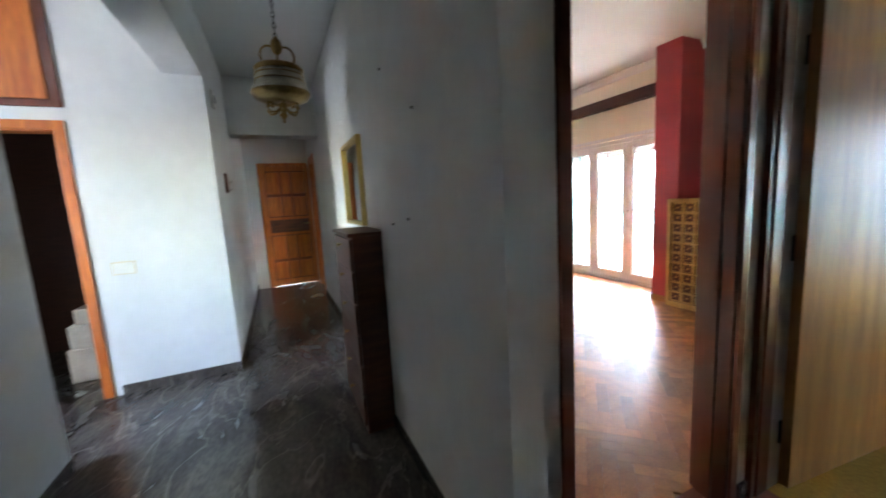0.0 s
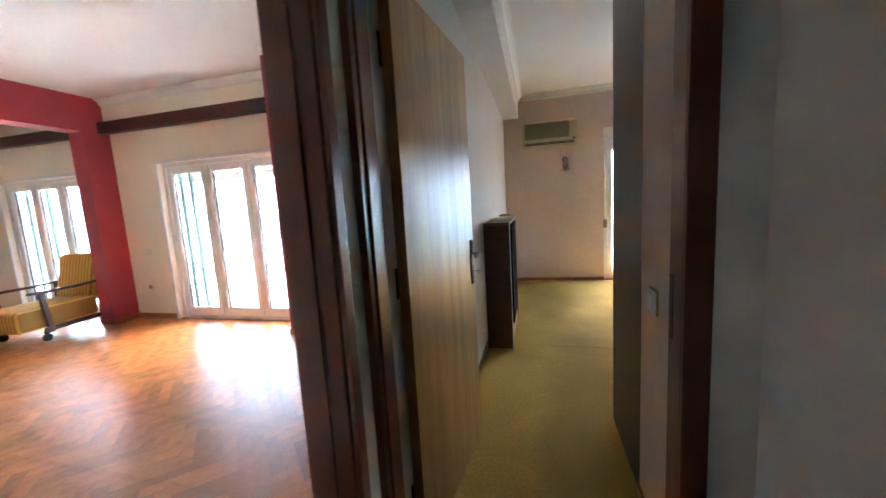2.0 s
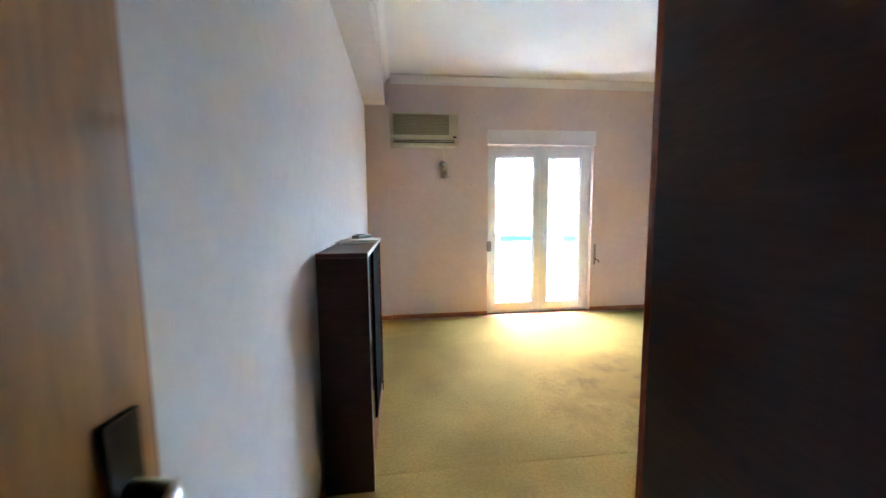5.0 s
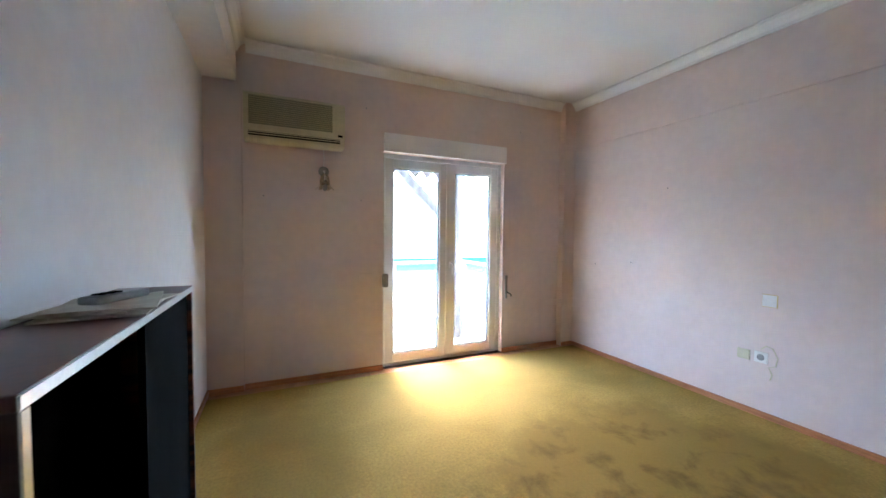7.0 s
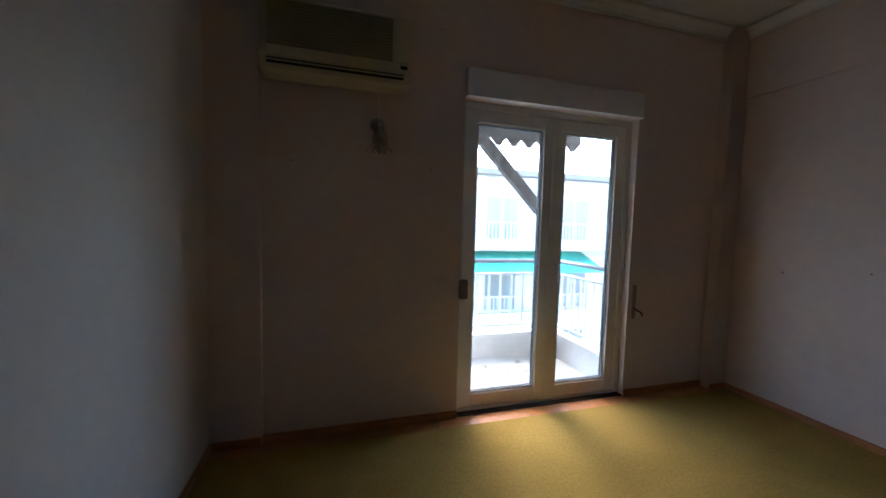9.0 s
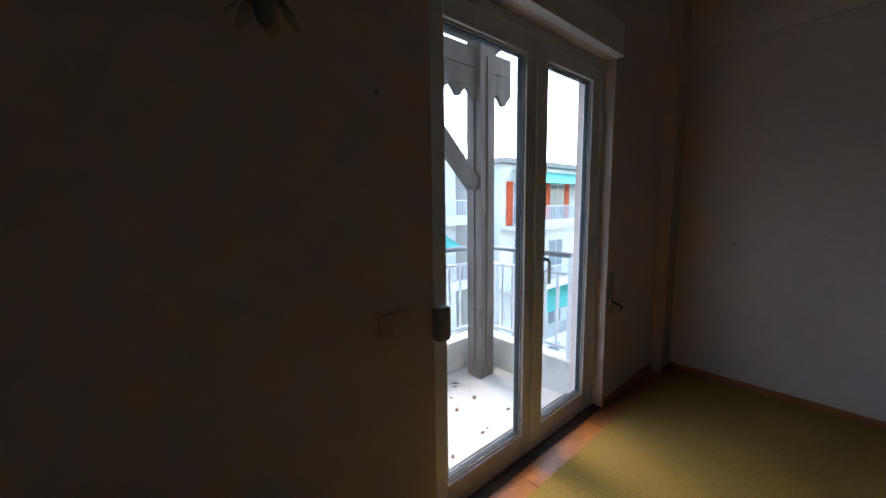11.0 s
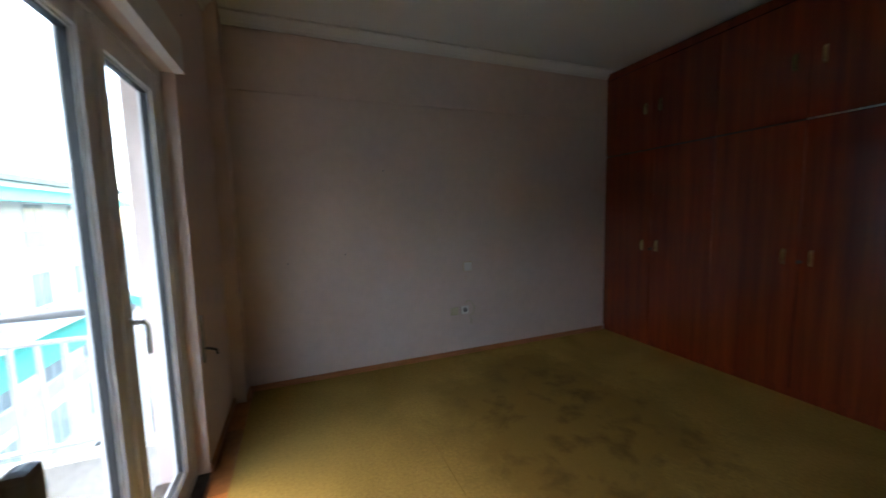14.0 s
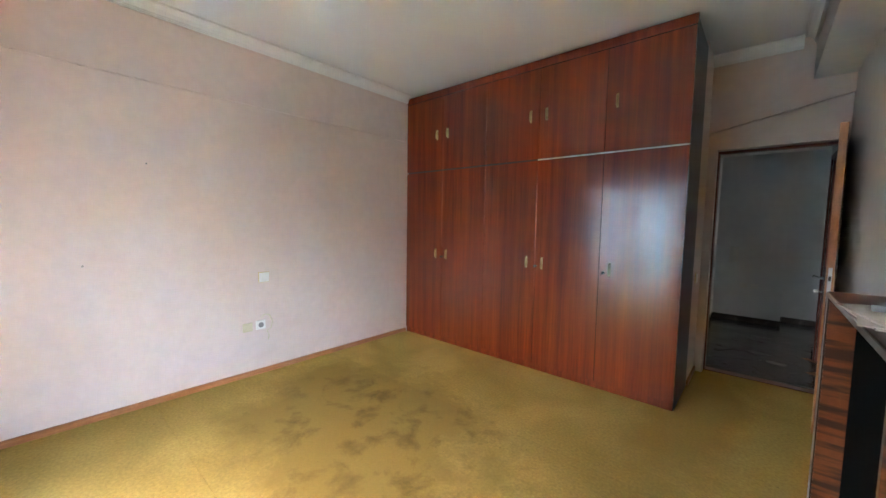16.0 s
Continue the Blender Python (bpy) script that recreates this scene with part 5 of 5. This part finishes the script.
for k in range(9):
    y0 = 5.02 + k * 0.125
    z0 = 2.80 - 0.36 * (y0 - 5.0)
    bm = bmesh.new()
    add_beam(bm, (-0.2, y0 + 0.06, z0), (3.0, y0 + 0.06, z0), 0.118, 0.02)
    part("plank", bm, WEATHERED, cn)
for x in (0.3, 1.25, 2.2, 2.85):
    bm = bmesh.new()
    add_beam(bm, (x, 5.0, 2.72), (x, 6.15, 2.32), 0.07, 0.10)
    part("rafter", bm, WEATHERED, cn)
bm = bmesh.new()
add_tube(bm, [(-0.2, 6.17, 2.36), (3.0, 6.17, 2.36)], 0.06, 10)
part("gutter", bm, STEEL, cn, "grey metal gutter", True)

# pergola over the terrace
pg = thing("terrace_pergola", "timber pergola with pale rafters over the terrace", "pergola")
for x in (-8.2, -5.9, -3.3, -0.8):
    bm = bmesh.new()
    add_box(bm, x - 0.05, x + 0.05, 5.55, 5.65, -0.045, 2.25, 0.005)
    part("post", bm, WEATHERED, pg)
box_part("beam", (-9.0, -0.2, 5.53, 5.67, 2.10, 2.25), WEATHERED, pg, 0.005)
for k in range(19):
    x = -8.8 + k * 0.46
    bm = bmesh.new()
    add_beam(bm, (x, 2.74, 2.72), (x, 6.0, 2.28), 0.06, 0.11)
    part("rafter", bm, PERGOLA if x < -5.0 else WEATHERED, pg)

# roof boards added over the rafters to cut the light into the living room
for k in range(20):
    y = 2.86 + k * 0.155
    bm = bmesh.new()
    add_beam(bm, (-9.0, y, 2.79 - 0.135 * (y - 2.74)), (-0.25, y, 2.79 - 0.135 * (y - 2.74)), 0.125, 0.02)
    part("roof_board", bm, PERGOLA if k % 3 else WEATHERED, pg)


def neighbour(name, x0, x1, y0, y1, base, storeys, label, wall, bays, shut, awn):
    root = thing(name, label, "building")
    top = base + storeys * 3.0
    box_part("wall", (x0, x1, y0, y1, base, top), wall, root, 0.0)
    box_part("roof", (x0 - 0.3, x1 + 0.3, y0 - 0.4, y1 + 0.3, top + 0.002, top + 0.25), ROOFTILE, root, 0.02)
    w = (x1 - x0) / bays
    for s in range(storeys):
        z = base + s * 3.0
        slab = box_part("balcony", (x0, x1, y0 - 1.3, y0 - 0.004, z - 0.08, z + 0.08), wall, root, 0.0)
        box_part("parapet", (x0, x1, y0 - 1.3, y0 - 1.2, z + 0.085, z + 0.35), wall, slab, 0.0)
        bm = bmesh.new()
        add_box(bm, x0, x1, y0 - 1.28, y0 - 1.22, z + 1.0, z + 1.05)
        n = int((x1 - x0) / 0.16)
        for q in range(n):
            add_box(bm, x0 + q * 0.16, x0 + q * 0.16 + 0.03, y0 - 1.265, y0 - 1.235, z + 0.35, z + 1.0)
        part("rail", bm, RAILPAINT, slab)
        for k in range(bays):
            a = x0 + w * (k + 0.28)
            b = x0 + w * (k + 0.72)
            win = box_part("window", (a, b, y0 - 0.03, y0 - 0.004, z + 0.1, z + 2.2), RAILPAINT, root, 0.0)
            m = (a + b) / 2
            box_part("pane", (a + 0.08, m - 0.04, y0 - 0.05, y0 - 0.032, z + 0.2, z + 2.1), DARKPANE, win, 0.0)
            box_part("pane", (m + 0.04, b - 0.08, y0 - 0.05, y0 - 0.032, z + 0.2, z + 2.1), DARKPANE, win, 0.0)
            if shut and s == 3 and k in (0, 1):
                box_part("shutter", (a - 0.5, a - 0.02, y0 - 0.06, y0 - 0.02, z + 0.1, z + 2.2), ORANGE, win, 0.0)
                box_part("shutter", (b + 0.02, b + 0.5, y0 - 0.06, y0 - 0.02, z + 0.1, z + 2.2), ORANGE, win, 0.0)
        if awn and s % 2 == awn % 2:
            bm = bmesh.new()
            add_beam(bm, ((x0 + x1) / 2, y0 - 0.1, z + 2.75), ((x0 + x1) / 2, y0 - 1.9, z + 2.05), (x1 - x0) * 0.9, 0.03)
            part("awning", bm, AWNING, root, "green canvas awning")
    return root


neighbour("apartment_building", -16, 13, 17, 25, -8.6, 4, "white rendered apartment block with balconies", EXT_WHITE, 8, False, 2)
neighbour("apartment_building", 14.0, 30, 15, 24, -8.9, 4, "white apartment block with orange shutters", EXT_WHITE, 5, True, 1)
neighbour("apartment_building", -42, -17, 20, 30, -9.0, 5, "white rendered apartment block with balconies", EXT_WHITE, 7, False, 0)
bm = bmesh.new()
add_box(bm, -300, 300, -300, 300, -10.9, -10.6)
single("ground", bm, GROUND, "grey street ground far below", "ground", kind="structure")

# ---- herringbone floor of the living room ----
BW, BL, NB = 0.07, 0.35, 5
bm = bmesh.new()
add_box(bm, 0.0003, BL - 0.0003, 0.0003, BW - 0.0003, -0.012, 0.0)
block = mesh_of("parquet_block", bm, PARQ)
floor = thing("floor_living", "herringbone oak parquet with warm varnish", "floor", kind="structure")
turn = Matrix.Rotation(radians(45), 4, "Z")
rest, near = [], []
for i in range(-140, 140):
    for j in range(-40, 40):
        ox, oy = (-i + NB * j) * BW, (i + NB * j) * BW
        for m in (Matrix.Translation((ox, oy, 0)), Matrix.Translation((ox + BL + BW, oy, 0)) @ Matrix.Rotation(radians(90), 4, "Z")):
            w = Matrix.Translation((-3.0, 0.5, 0)) @ turn @ m
            c = w @ Vector((BL / 2, BW / 2, 0))
            if -9.0 < c.x < -0.06 and -1.17 < c.y < 2.56:
                (near if c.x > -2.6 and c.y < 0.9 else rest).append(w)
near.sort(key=lambda w: (w.translation - Vector((-0.3, -0.6, 0))).length)
for w in near[:300]:
    o = new("parquet_block", block)
    o.parent = floor
    o.matrix_basis = w
vs, fs = [], []
co = [v.co.copy() for v in block.vertices]
po = [tuple(p.vertices) for p in block.polygons]
for w in near[300:] + rest:
    base = len(vs)
    vs += [tuple(w @ c) for c in co]
    fs += [tuple(base + q for q in p) for p in po]
me = bpy.data.meshes.new("parquet_field")
me.from_pydata(vs, [], fs)
me.materials.append(PARQ)
tagged(new("parquet_field", me), kind="stuff").parent = floor
structure("threshold_living", [(-0.15, -0.04, -1.148, -0.345, -0.01, 0.005)], FRAMEWOOD, "dark wooden door threshold", "threshold")
